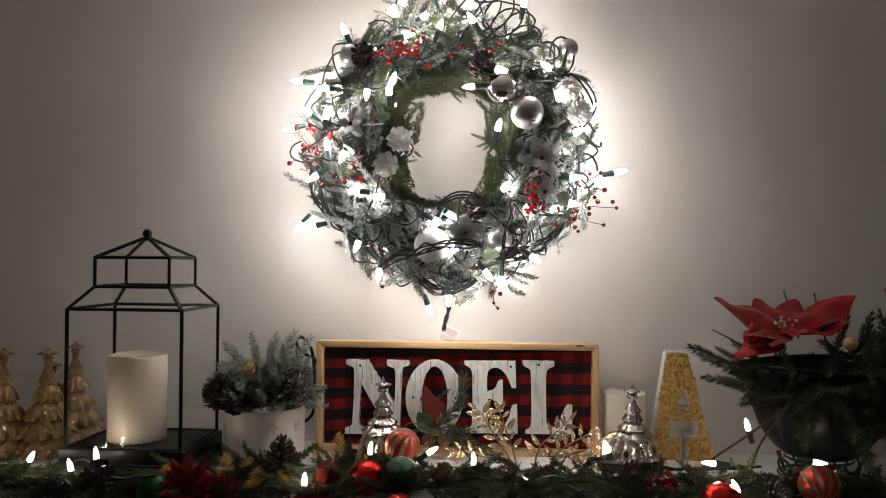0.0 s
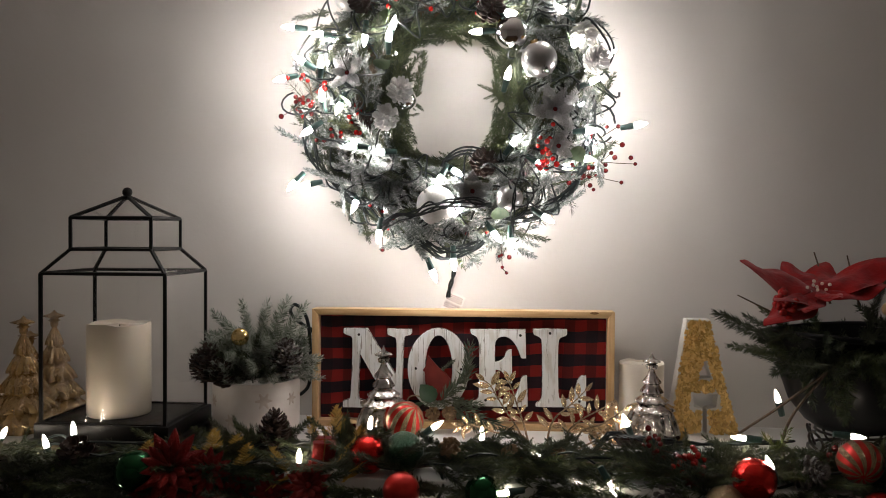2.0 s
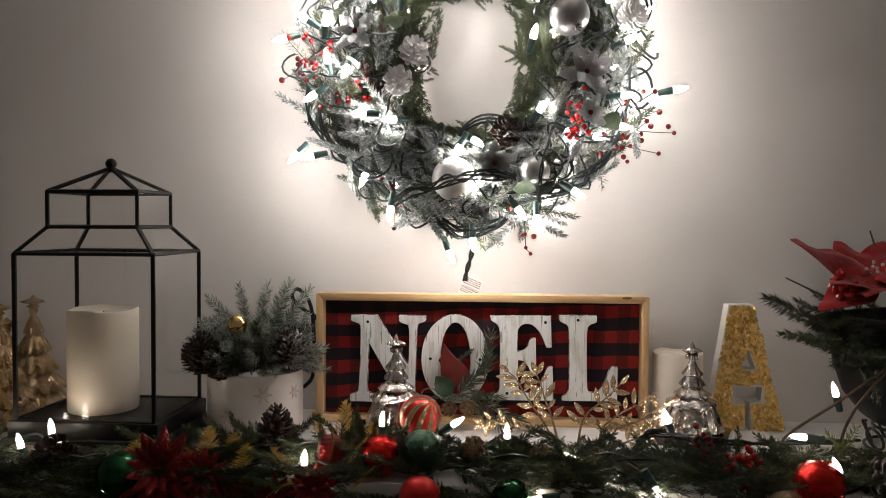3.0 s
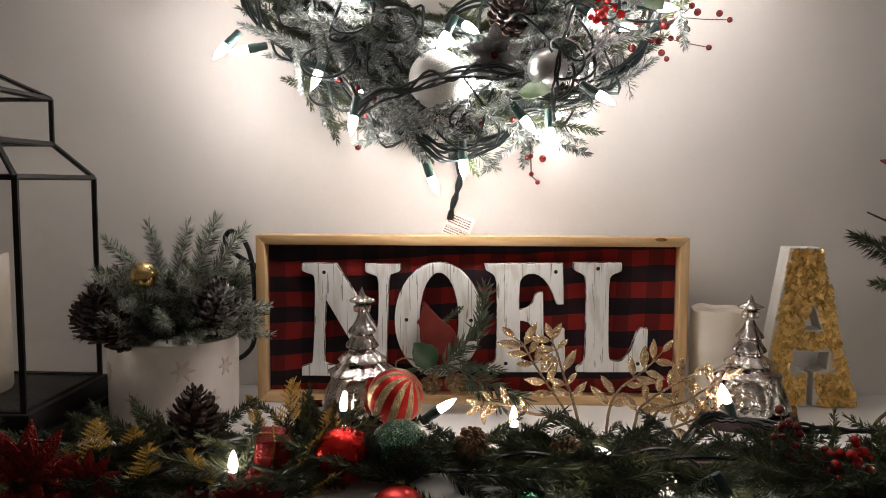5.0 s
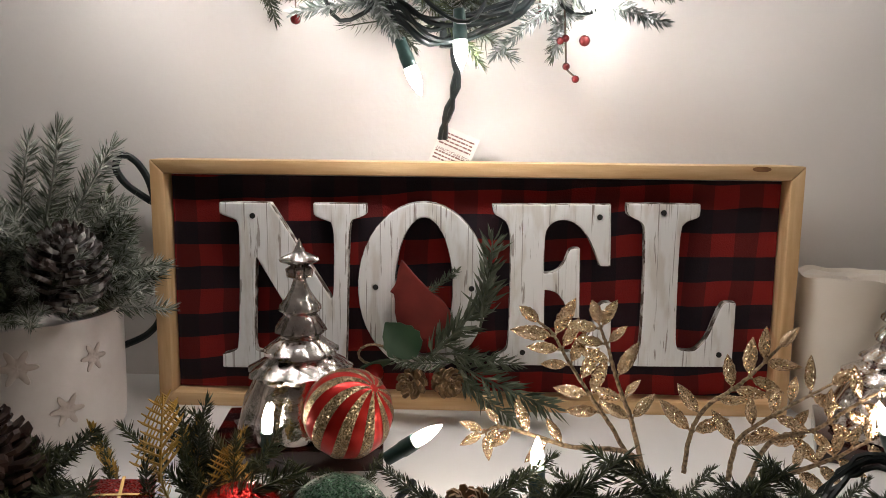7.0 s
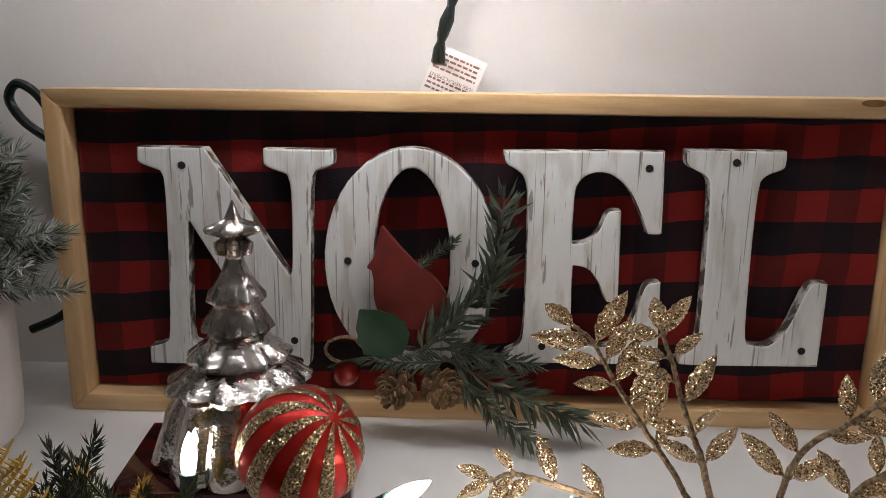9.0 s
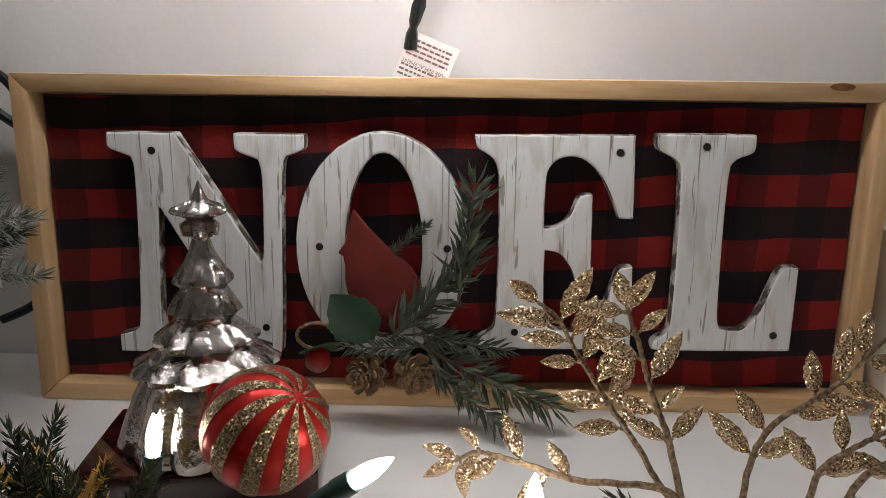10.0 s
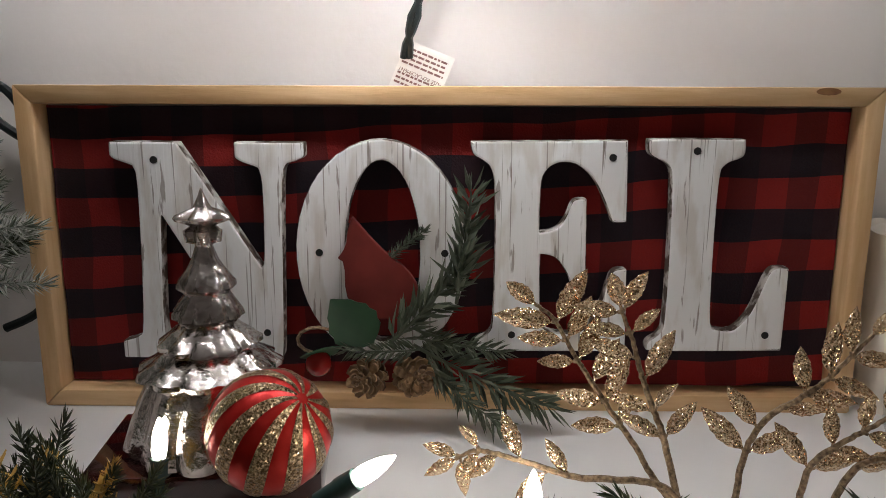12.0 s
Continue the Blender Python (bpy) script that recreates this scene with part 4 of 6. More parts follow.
def flower(at, face, mesh, count, size, label, category="flower", group="", center=None, tilt=0.9, center_label=""):
    """Petals in two rings round a centre, facing along face."""
    f = thing("ornament_flower", at, label, category, group)
    base = Vector(face).to_track_quat("Z", "Y").to_matrix().to_4x4()
    for k in range(count):
        t = tilt if k % 2 else tilt * 0.6
        part("petal", mesh, None, f, m=base @ Matrix.Rotation(2 * math.pi * k / count, 4, "Z") @ Matrix.Rotation(t, 4, "X") @ Matrix.Scale(size * (1 if k % 2 else 0.8), 4))
    if center:
        part("centre", center, None, f, center_label, base @ Matrix.Translation((0, 0, 0.004)))
    return f


def ball_ornament(at, r, material, label, group="", cap=(0, 0, 1), wave=None):
    b = thing("ball_ornament", at, label, "ornament", group)
    part("ball", Shape().ball(r, 40, 24, None, wave), material, b)
    part("cap", Shape().lathe([(r * 0.24, r * 0.94), (r * 0.24, r * 1.12), (r * 0.1, r * 1.16), (0.0002, r * 1.16)], 16), GOLD_SHINY, b, "small metal cap", aim((0, 0, 0), cap))
    return b


build_wreath()
# wreath: x, z from the wreath's centre; depth towards the room
# the last WB bulb is an extra, added to brighten the sign's right half
WB = [(.068, .675), (.091, .66), (-.011, .734), (-.036, .753), (-.065, .721), (-.208, .633), (-.134, .624), (-.096, .628), (-.204, .588), (-.202, .536),
      (-.225, .481), (-.152, .458), (-.111, .448), (-.149, .365), (-.111, .318), (-.016, .404), (.011, .416), (.015, .359), (.095, .306), (.089, .566),
      (.041, .632), (.168, .664), (.191, .613), (.216, .479), (.21, .436), (.14, .427), (.101, .464), (.22, .555), (-.237, .593), (-.089, .647), (-.175, .517), (-.088, .76), (.043, .746), (.072, .318), (.150, .345)]
WB_BACK = [(-.276, .569), (-.257, .398), (-.236, .398), (-.027, .256), (.291, .491), (.005, .274), (-.262, .652), (-.03, .800), (0.13, .78), (.245, .60), (-.18, .74)]


def build_wreath_lights():
    s = thing("string_lights", WC, "dark green light string wound round the wreath with lit white bulbs", "string lights")
    r = random.Random(5)
    for k, (pts, y) in enumerate(((WB, -0.072), (WB_BACK, -0.045))):
        for x, z in pts:
            p = Vector((x, y, z)) - WC
            out = Vector((p.x, 0, p.z)).normalized()
            side = Vector((-out.z, 0, out.x)) * r.choice((-1, 1))
            d = out * r.uniform(-0.2, 1.0) + side * r.uniform(0.2, 1.0) + Vector((0, r.uniform(-0.5, 0.2), 0)) + Vector((0, 0, -0.3))
            if (x, z) == (-.027, .256):
                d = Vector((0.4, 0, -1))
            elif (x, z) == (.005, .274):
                d = Vector((0.05, 0, -1))
            elif Vector((p.x, 0, p.z)).length > 0.215:
                d = out + side * 0.35 + Vector((0, -0.2, 0))
            d.normalize()
            add_bulb(s, p - d * 0.008, d)
    # unseen bulbs added between the foliage and the wall, to brighten the wall
    for k, th in enumerate((-78, -62, -46, -32, -18, -4, 10, 26, 42, 60, 82, 104, 128, 152, 205, 238)):
        p = ring(th, 0.214 + 0.016 * math.sin(k * 2.1), (0.004, 0.040, 0.022)[k % 3])
        add_bulb(s, p, ring(th + 26, 1, 0), BULB_ADDED_ME)
    for th in (15, 75, 140, 200, 265, 325):
        add_bulb(s, ring(th, 0.125, 0.030), ring(th + 70, 1, 0), BULB_ADDED_ME)
    # several runs of cord that wander round the ring, with loose loops
    for k in range(6):
        base, amp, ph, y = 0.150 + 0.017 * k, 0.034, k * 1.3, -0.058 + 0.014 * (k % 3)
        ctrl = []
        for i in range(49):
            th = i * 7.5 + k * 31
            rad = base + amp * math.sin(ph + i * 1.1) + r.uniform(-0.028, 0.024)
            ctrl.append(ring(th, min(rad, 0.262), y + r.uniform(-0.022, 0.030)))
        part("cord", Shape().tube(snake(ctrl, 5), 0.0016, 5), CORD, s)
    # the bundle of strands that hangs round the lower edge
    for k in range(6):
        ctrl = []
        for i in range(34):
            th = 190 + i * 5.1
            sag = 0.236 + 0.010 * math.sin(i * 0.55) + (0.012 if 14 < i < 19 else 0)
            w, ph = 0.0065 + 0.003 * math.sin(i * 0.9), i * 0.75 + k * math.pi / 3
            ctrl.append(ring(th, sag + w * math.cos(ph) + r.uniform(-0.002, 0.002), -0.035 + w * math.sin(ph)))
        part("cord", Shape().tube(snake(ctrl, 4), 0.0018, 5), CORD, s)
    # loose curls of cord all over the front
    for k in range(46):
        c = ring(r.uniform(0, 360), r.uniform(0.14, 0.25), r.uniform(-0.075, -0.045))
        n, sz, ph, tilt = r.randint(8, 16), r.uniform(0.012, 0.030), r.uniform(0, 6.3), r.uniform(0.4, 1.0)
        part("cord", Shape().tube([c + Vector((sz * math.cos(ph + a * 0.4), 0.010 * math.sin(ph + a * 0.5), sz * tilt * math.sin(ph + a * 0.4) + 0.0015 * a)) for a in range(n)], 0.0016, 5), CORD, s)
    # strands across the white ball
    for k in range(5):
        tw = k * 1.257
        ctrl = [Vector((-0.100 + 0.024 * i, -0.094 + r.uniform(-0.006, 0.006), -0.214 + 0.014 * i + r.uniform(-0.009, 0.009) - 0.0013 * i * i)) for i in range(8)]
        part("cord", Shape().tube(snake(ctrl, 5), 0.0015, 5), CORD, s)
    # strand down the lower right
    for k in range(2):
        ctrl = [Vector((0.120 - 0.003 * k, -0.085, -0.11)), Vector((0.105, -0.095, -0.15)), Vector((0.098 + 0.004 * k, -0.09, -0.19)), Vector((0.10, -0.075, -0.225))]
        part("cord", Shape().tube(snake(ctrl, 6, 0.0012), 0.0014, 5), CORD, s)
    # loops at the right edge
    for k in range(4):
        c = ring(-12 + 16 * k, 0.245, -0.04)
        part("cord", Shape().tube([c + Vector((0.020 * math.cos(a * 0.42 + k), 0.012 * math.sin(a * 0.3 + k), 0.030 * math.sin(a * 0.42))) for a in range(14)], 0.0018, 5), CORD, s)
    # the loop at the top right
    for k in range(5):
        c = ring(52 + 5 * k, 0.222 + 0.01 * (k % 2), -0.06)
        part("cord", Shape().tube([c + Vector((0.026 * math.cos(a * 0.42), 0.012 * math.sin(a * 0.3 + k), (0.020 + 0.003 * k) * math.sin(a * 0.42 + k * 0.2))) for a in range(16)], 0.0017, 5), CORD, s)
    # loop across the lower edge of the opening
    for k in range(3):
        part("cord", Shape().tube([Vector((-0.02 + 0.13 * i / 14, -0.03 + 0.004 * k, -0.125 + (0.040 - 0.005 * k) * math.sin(math.pi * (i / 14) ** 0.7))) for i in range(15)], 0.0019, 6), CORD, s)
    # tail that hangs down to the tag
    for k in (0, 1):
        part("cord", Shape().tube([Vector((-0.004 + 0.006 * math.sin(i * 0.45) + 0.0022 * math.cos(i * 1.3 + k * 3.14), 0.02 + 0.0035 * i / 1.1 * 0.9, -0.250 - 0.0082 * i)) for i in range(11)], 0.0023, 6), CORD, s)
    part("plug", Shape().tube([(-0.006, 0.02, -0.232), (-0.006, 0.02, -0.262)], 0.0055, 8), CORD, s, "dark cord plug")
    return s


build_wreath_lights()


# ---------------------------------------------------------------- ornaments on the wreath
def at_wreath(x, z, y=-0.075):
    return (x, y, z)


ball_ornament(at_wreath(0.136, 0.585, -0.085), 0.027, SILVER_BALL, "brushed silver ball ornament on the wreath", "wreath balls", (-0.3, -0.3, 0.9))
ball_ornament(at_wreath(0.095, 0.628, -0.075), 0.026, SILVER_SHINY, "shiny clear silver ball ornament on the wreath", "wreath balls", (-0.6, 0.2, 0.8))
ball_ornament(at_wreath(-0.168, 0.695, -0.045), 0.020, SILVER_BALL, "grey silver ball ornament on the wreath", "wreath balls", (0.2, 0.5, 0.8))
ball_ornament(at_wreath(-0.070, 0.532, -0.045), 0.015, SILVER_SHINY, "small shiny silver ball ornament in the wreath", "wreath balls", (-0.9, 0.2, 0.2))
ball_ornament(at_wreath(0.205, 0.700, -0.045), 0.017, SILVER_BALL, "grey silver ball ornament on the wreath", "wreath balls", (0.2, 0.5, 0.8))
ball_ornament(at_wreath(0.092, 0.376, -0.065), 0.021, SILVER_BALL, "grey silver ball ornament on the wreath", "wreath balls", (0.7, 0.5, 0.3))
ball_ornament(at_wreath(-0.022, 0.365, -0.060), 0.031, FUZZ, "fuzzy white ball ornament on the wreath", "wreath balls", (0, 0.8, 0.4))
flower(at_wreath(0.160, 0.510), (0.2, -1, 0.2), SILVER_LEAF_ME, 9, 1.15, "silver glitter poinsettia on the wreath", "flower", "silver flowers", BERRY_DARK_ME, 1.15)
flower(at_wreath(-0.160, 0.570), (-0.2, -1, 0.2), SILVER_LEAF_ME, 8, 0.95, "silver glitter poinsettia on the wreath", "flower", "silver flowers", BERRY_DARK_ME, 1.15)
flower(at_wreath(0.036, 0.386, -0.085), (0.1, -1, -0.1), SILVER_LEAF_ME, 10, 0.9, "silver glitter poinsettia low on the wreath", "flower", "silver flowers", BERRY_DARK_ME, 1.2)
flower(at_wreath(0.165, 0.455), (0.3, -1, 0.0), SILVER_LEAF_ME, 7, 0.8, "silver glitter poinsettia on the wreath", "flower", "silver flowers", BERRY_DARK_ME, 1.1)
for x, z, y, d in ((-0.098, 0.500, -0.060, (-0.1, -1, 0.1)), (0.202, 0.640, -0.055, (0.1, -0.5, -0.9)), (-0.085, 0.540, -0.045, (0.3, -0.8, 0.4)), (0.215, 0.585, -0.05, (0.5, -0.8, 0.2))):
    pinecone(aim((x, y, z), d, 0.4, 0.82), SCALES["white"], CONE_WHITE, "white frosted pinecone on the wreath", "white pinecones", 0.042, 0.021, 8)
for x, z, y, d in ((-0.140, 0.690, -0.035, (-0.2, -1, 0.1)), (0.050, 0.425, -0.03, (0.1, -0.9, 0.4)), (0.055, 0.660, -0.06, (0.3, -0.8, 0.3)), (-0.155, 0.500, -0.01, (0.2, -1, 0))):
    pinecone(aim((x, y, z), d, 0.4, 0.95), SCALES["brown"], CONE, "brown pinecone tucked in the wreath", "brown pinecones")
cluster("berry_cluster", BERRY_ME, 34, at_wreath(-0.070, 0.700, -0.07), (0.020, 0.009, 0.010), "glossy red berry cluster on the wreath", "berries", "red berries", 3)
cluster("berry_cluster", BERRY_ME, 26, at_wreath(0.145, 0.440, -0.075), (0.010, 0.009, 0.016), "glossy red berry cluster on the wreath", "berries", "red berries", 4)
cluster("berry_cluster", BERRY_ME, 12, at_wreath(0.050, 0.690, -0.06), (0.018, 0.008, 0.014), "glossy red berry cluster on the wreath", "berries", "red berries", 5)
for x, z, n, s in ((-0.225, 0.545, 14, 6), (-0.245, 0.525, 10, 7), (-0.165, 0.505, 10, 8), (-0.205, 0.470, 6, 15), (-0.110, 0.345, 7, 9)):
    cluster("berry_cluster", BERRY_DARK_ME if s % 2 else BERRY_ME, n, at_wreath(x, z, -0.05), (0.014, 0.010, 0.022), "loose red berries on thin stems in the wreath", "berries", "red berries", s)
for x, z, n, s in ((0.235, 0.435, 16, 10), (0.215, 0.415, 12, 11), (0.228, 0.470, 7, 12), (0.06, 0.312, 6, 13)):
    cluster("berry_cluster", BERRY_DARK_ME, n, at_wreath(x, z, -0.03), (0.020, 0.012, 0.016), "burgundy berries on thin stems at the wreath's edge", "berries", "burgundy berries", s)
spray = thing("berry_spray", at_wreath(0.078, 0.315, -0.01), "thin hanging spray of small burgundy berries", "berries")
part("stem", Shape().tube([(0, 0, 0), (0.002, 0, -0.03), (0.003, 0, -0.05), (0.010, 0, -0.056)], 0.0008, 5), STEM, spray)
for p in ((0.002, 0, -0.028), (-0.002, -0.002, -0.03), (0.003, 0, -0.048), (0.010, 0, -0.057)):
    part("berry", BERRY_DARK_ME, None, spray, m=Matrix.Translation(p) @ Matrix.Scale(0.75, 4))
for x, z, d in ((-0.12, 0.585, (0.6, -0.6, 0.1)), (-0.125, 0.640, (0.5, -0.5, 0.5)), (0.03, 0.700, (0.3, -0.5, 0.7)), (0.19, 0.60, (-0.4, -0.7, 0.4)),
                (0.19, 0.455, (0.3, -0.6, -0.6)), (-0.175, 0.53, (0.6, -0.7, -0.1)), (0.065, 0.355, (0.6, -0.6, -0.2)), (0.19, 0.655, (0.1, -0.6, 0.8)), (0.01, 0.715, (-0.5, -0.6, 0.4))):
    single("leaf", GREEN_LEAF_ME, LEAF_GREEN, (0, 0, 0), "dull green fabric leaf on the wreath", "leaf", "wreath leaves").matrix_basis = aim(at_wreath(x, z, -0.06), d, U(0, 6), 1.0)


# ---------------------------------------------------------------- paper tag on the cord
def bars(parent, rows, x0, x1, z0, dz, h, y, material, seed=1):
    """Lines of unreadable print."""
    r = random.Random(seed)
    for i in range(rows):
        x, z = x0, z0 - i * dz
        end = x1 - (0.25 * (x1 - x0) * r.random() if i % 2 else 0)
        while x < end:
            w = min(r.uniform(0.0015, 0.0045), end - x)
            part("print_line", Shape().box((x, y - 0.0002, z), (x + w, y, z + h)), material, parent, smooth=False)
            x += w + 0.0008


def text_mesh(body, size, material):
    cu = bpy.data.curves.new("writing", "FONT")
    cu.body, cu.size, cu.extrude, cu.align_x = body, size, 0.0001, "CENTER"
    ob = bpy.data.objects.new("writing", cu)
    me = bpy.data.meshes.new_from_object(ob)
    me.materials.clear()
    me.materials.append(material)
    bpy.data.objects.remove(ob)
    return me


tag = thing("paper_tag", (-0.003, 0.046, 0.202), "white paper warning tag on the cord end, upside down", "tag", turn=(-8, 22, -10))
s = Shape()
vs = []
for j in range(7):
    for i in range(9):
        x, z = -0.0165 + 0.033 * i / 8, -0.018 + 0.036 * j / 6
        vs.append((x, 0.004 * math.sin(i * 0.5) * 0.4, z))
fs = [(j * 9 + i, j * 9 + i + 1, (j + 1) * 9 + i + 1, (j + 1) * 9 + i) for j in range(6) for i in range(8)]
s.add(vs + [(x, y + 0.0004, z) for x, y, z in vs], fs + [tuple(k + 63 for k in f[::-1]) for f in fs])
part("paper", s, PAPER, tag)
bars(tag, 4, -0.0145, 0.0145, 0.0125, 0.0030, 0.0013, -0.0006, INK, 3)
part("print_line", text_mesh("FUSE REPLACEMENT", 0.0033, INK), INK, tag, m=pose(0, -0.0008, 0.0005, 90, 180, 0))
bars(tag, 3, -0.0145, 0.0145, -0.0035, 0.0030, 0.0013, -0.0006, INK, 4)


# ---------------------------------------------------------------- trimmings on the sign
def sign_trim():
    board = prism(rounded([(-0.0390, 0.1220), (-0.0420, 0.1130), (-0.0430, 0.1040), (-0.0480, 0.0970), (-0.0440, 0.0945), (-0.0440, 0.0760), (-0.0390, 0.0660), (-0.0270, 0.0600), (-0.0110, 0.0605),
                   (-0.0010, 0.0670), (0.0000, 0.0800), (-0.0080, 0.0920), (-0.0180, 0.0990), (-0.0280, 0.1090), (-0.0330, 0.1150)], 1), -0.0125, -0.0085, 0.0008)
    single("red_cutout", board, CARD_RED, (0, 0, 0), "plain brick-red wooden cutout set before the letter O", "cutout", smooth=False)
    pick = thing("fir_pick", (0.001, -0.018, 0.042), "green fir pick with small cones leaning on the sign", "fir pick")
    up_me = sprig_mesh("fir_sprig", FIR_GREY, 0.066, 92, 0.025, 0.0034, 0.45, 21, 0.05, 0.75)
    mid_me = sprig_mesh("fir_sprig", FIR_GREY, 0.065, 80, 0.025, 0.0032, 0.5, 23, 0.1, 0.8)
    short_me = sprig_mesh("fir_sprig", FIR_GREY, 0.085, 105, 0.025, 0.0030, 0.5, 22, 0.1, 0.8)
    part("fir_sprig", up_me, None, pick, m=aim((0.021, -0.006, 0.032), (0.14, -0.05, 1), 0.3))
    part("fir_sprig", mid_me, None, pick, m=aim((-0.018, -0.002, 0.006), (0.75, -0.08, 0.70), 0.9))
    part("fir_sprig", short_me, None, pick, m=aim((-0.004, -0.004, 0.006), (0.85, -0.20, -0.42), 1.2, 1.02))
    part("fir_sprig", short_me, None, pick, m=aim((-0.004, -0.002, 0.010), (0.9, -0.25, -0.08), 0.6, 0.62))
    part("fir_sprig", short_me, None, pick, m=aim((0.004, -0.006, -0.006), (0.6, -0.35, -0.45), 2.2, 0.68))
    part("fir_sprig", short_me, None, pick, m=aim((0.0, -0.006, 0.004), (-0.9, -0.2, -0.05), 2.2, 0.50))
    part("fir_sprig", short_me, None, pick, m=aim((-0.022, 0.009, 0.052), (0.55, -0.02, 0.5), 0.2, 0.36))
    part("pinecone", CONES["light"][0], None, pick, "small brown cone", aim((-0.027, -0.002, -0.0135), (-0.3, -1, 0.2), 0, 0.52))
    part("pinecone", CONES["light"][1], None, pick, "small brown cone", aim((-0.008, -0.004, -0.0125), (0.5, -1, 0.3), 0, 0.52))
    part("holly_leaf", HOLLY_ME, None, pick, "flat green holly leaf", Matrix.Translation((-0.027, -0.010, 0.008)) @ Matrix.Rotation(radians(-40), 4, "Y") @ Matrix.Scale(1.16, 4))
    part("holly_leaf", HOLLY_ME, None, pick, "flat green holly leaf", aim((-0.046, -0.004, 0.004), (-0.9, -0.2, -0.1), 0.6, 0.8))
    part("berry", BERRY_ME, None, pick, "red berry", pose(-0.060, -0.004, -0.006) @ Matrix.Scale(1.9, 4))
    part("wire_curl", Shape().tube([(-0.060 + 0.012 * math.cos(i * 0.5), -0.004, 0.008 + 0.008 * math.sin(i * 0.5)) for i in range(11)], 0.0011, 5), TWIG, pick)


sign_trim()


# ---------------------------------------------------------------- planter with fir and cones
def build_planter():
    c = Vector((-0.310, -0.062, 0))
    pot = thing("ceramic_planter", c, "white ceramic planter embossed with snowflakes", "planter")
    part("pot", Shape().lathe([(0.062, 0), (0.067, 0.003), (0.068, 0.02), (0.0685, 0.085), (0.068, 0.0895), (0.064, 0.0895), (0.063, 0.080), (0.002, 0.078)], 56), CERAMIC, pot)
    for a, z, k in ((-62, 0.064, 0.0135), (-105, 0.034, 0.011), (-38, 0.030, 0.012), (-140, 0.060, 0.010), (-84, 0.020, 0.007), (-20, 0.062, 0.011)):
        s = Shape().lathe([(k, 0.0), (k * 0.96, 0.0007), (k * 0.5, 0.0013), (k * 0.12, 0.0009), (0.0001, 0.0012)], 72,
                          lambda b, i: 0.26 + 0.74 * abs(math.cos(3 * b)) ** 2.2 + 0.24 * abs(math.sin(3 * b)) ** 6 if i < 3 else 1, Matrix.Rotation(math.pi / 2, 4, "X"))
        part("snowflake", s, CERAMIC_TAN, pot, "raised snowflake", pose(0.0680 * math.cos(radians(a)), 0.0680 * math.sin(radians(a)), z, 0, 0, a + 90))
    plant = thing("fir_arrangement", c + Vector((0, 0, 0.079)), "frosted fir and cone arrangement in the planter", "plant")
    r = random.Random(31)
    for i in range(215):
        a = r.uniform(0, 2 * math.pi)
        up = r.uniform(-0.05, 1.6)
        d = Vector((math.cos(a), math.sin(a) * 0.85, up))
        me = r.choice(SPRIG_LONG + SPRIG_TIPS + SPRIG_TIPS) if up > 0.3 else r.choice(SPRIG_TIPS + SPRIG_TIPS + SPRIG_DARK[:1])
        part("fir_sprig", me, None, plant, m=aim((math.cos(a) * 0.028, math.sin(a) * 0.028, r.uniform(0.006, 0.035)), d, r.uniform(0, 6), r.uniform(0.60, 0.84)))
    for i in range(46):
        a = r.uniform(math.pi, 2 * math.pi)
        part("fir_sprig", r.choice(SPRIG_DARK + SPRIG_TIPS[:1]), None, plant, m=aim((math.cos(a) * 0.045, math.sin(a) * 0.045, r.uniform(0.012, 0.022)), (math.cos(a), math.sin(a), r.uniform(0.05, 0.9)), r.uniform(0, 6), r.uniform(0.4, 0.6)))
    for dx, dz, k in ((0.040, 0.150, 1.12), (0.060, 0.140, 1.0), (-0.012, 0.125, 0.9), (-0.040, 0.115, 0.85), (0.012, 0.130, 0.9)):
        part("fir_sprig", r.choice(SPRIG_TIPS), None, plant, "snow-tipped fir sprig", aim((dx * 0.5, -0.005, 0.058), (dx, r.uniform(-0.03, 0.02), dz - 0.05), r.uniform(0, 6), k))
    for p, k, d, sz in (((-0.050, -0.048, 0.016), "brown", (-0.12, -0.25, 1.0), 1.15), ((-0.030, -0.058, 0.012), "brown", (0.0, -0.5, 0.8), 0.9), ((-0.064, -0.03, 0.014), "brown", (-0.5, -0.3, 0.8), 0.9), ((0.056, -0.036, 0.022), "frost", (0.15, -0.25, 0.95), 1.18)):
        part("pinecone", CONES[k][0], None, plant, "dark pinecone" if k == "brown" else "frosted pinecone", aim(p, d, 0.5, sz))
    part("gold_ball", Shape().ball(0.0135, 24, 16), GOLD_SHINY, plant, "small shiny gold ball", pose(-0.005, -0.062, 0.083))


build_planter()
cable = thing("power_cable", (-0.255, 0.045, 0), "black power cable looping up behind the planter", "cable")
part("wire", Shape().tube(snake([(-0.004, 0.005, 0.158), (-0.024, 0.004, 0.172), (-0.032, 0.002, 0.187), (-0.024, 0.0, 0.197), (-0.010, 0.0, 0.188), (0.000, 0.0, 0.165), (0.004, 0.0, 0.120), (0.003, 0, 0.065), (-0.008, -0.002, 0.045), (-0.030, -0.005, 0.034)], 8), 0.0031, 8), CORD, cable)
part("wire", Shape().tube(snake([(-0.004, 0.006, 0.158), (0.006, 0.008, 0.150), (0.016, 0.010, 0.120), (0.030, 0.012, 0.060), (0.032, 0.012, 0.004)], 8), 0.0031, 8), CORD, cable)


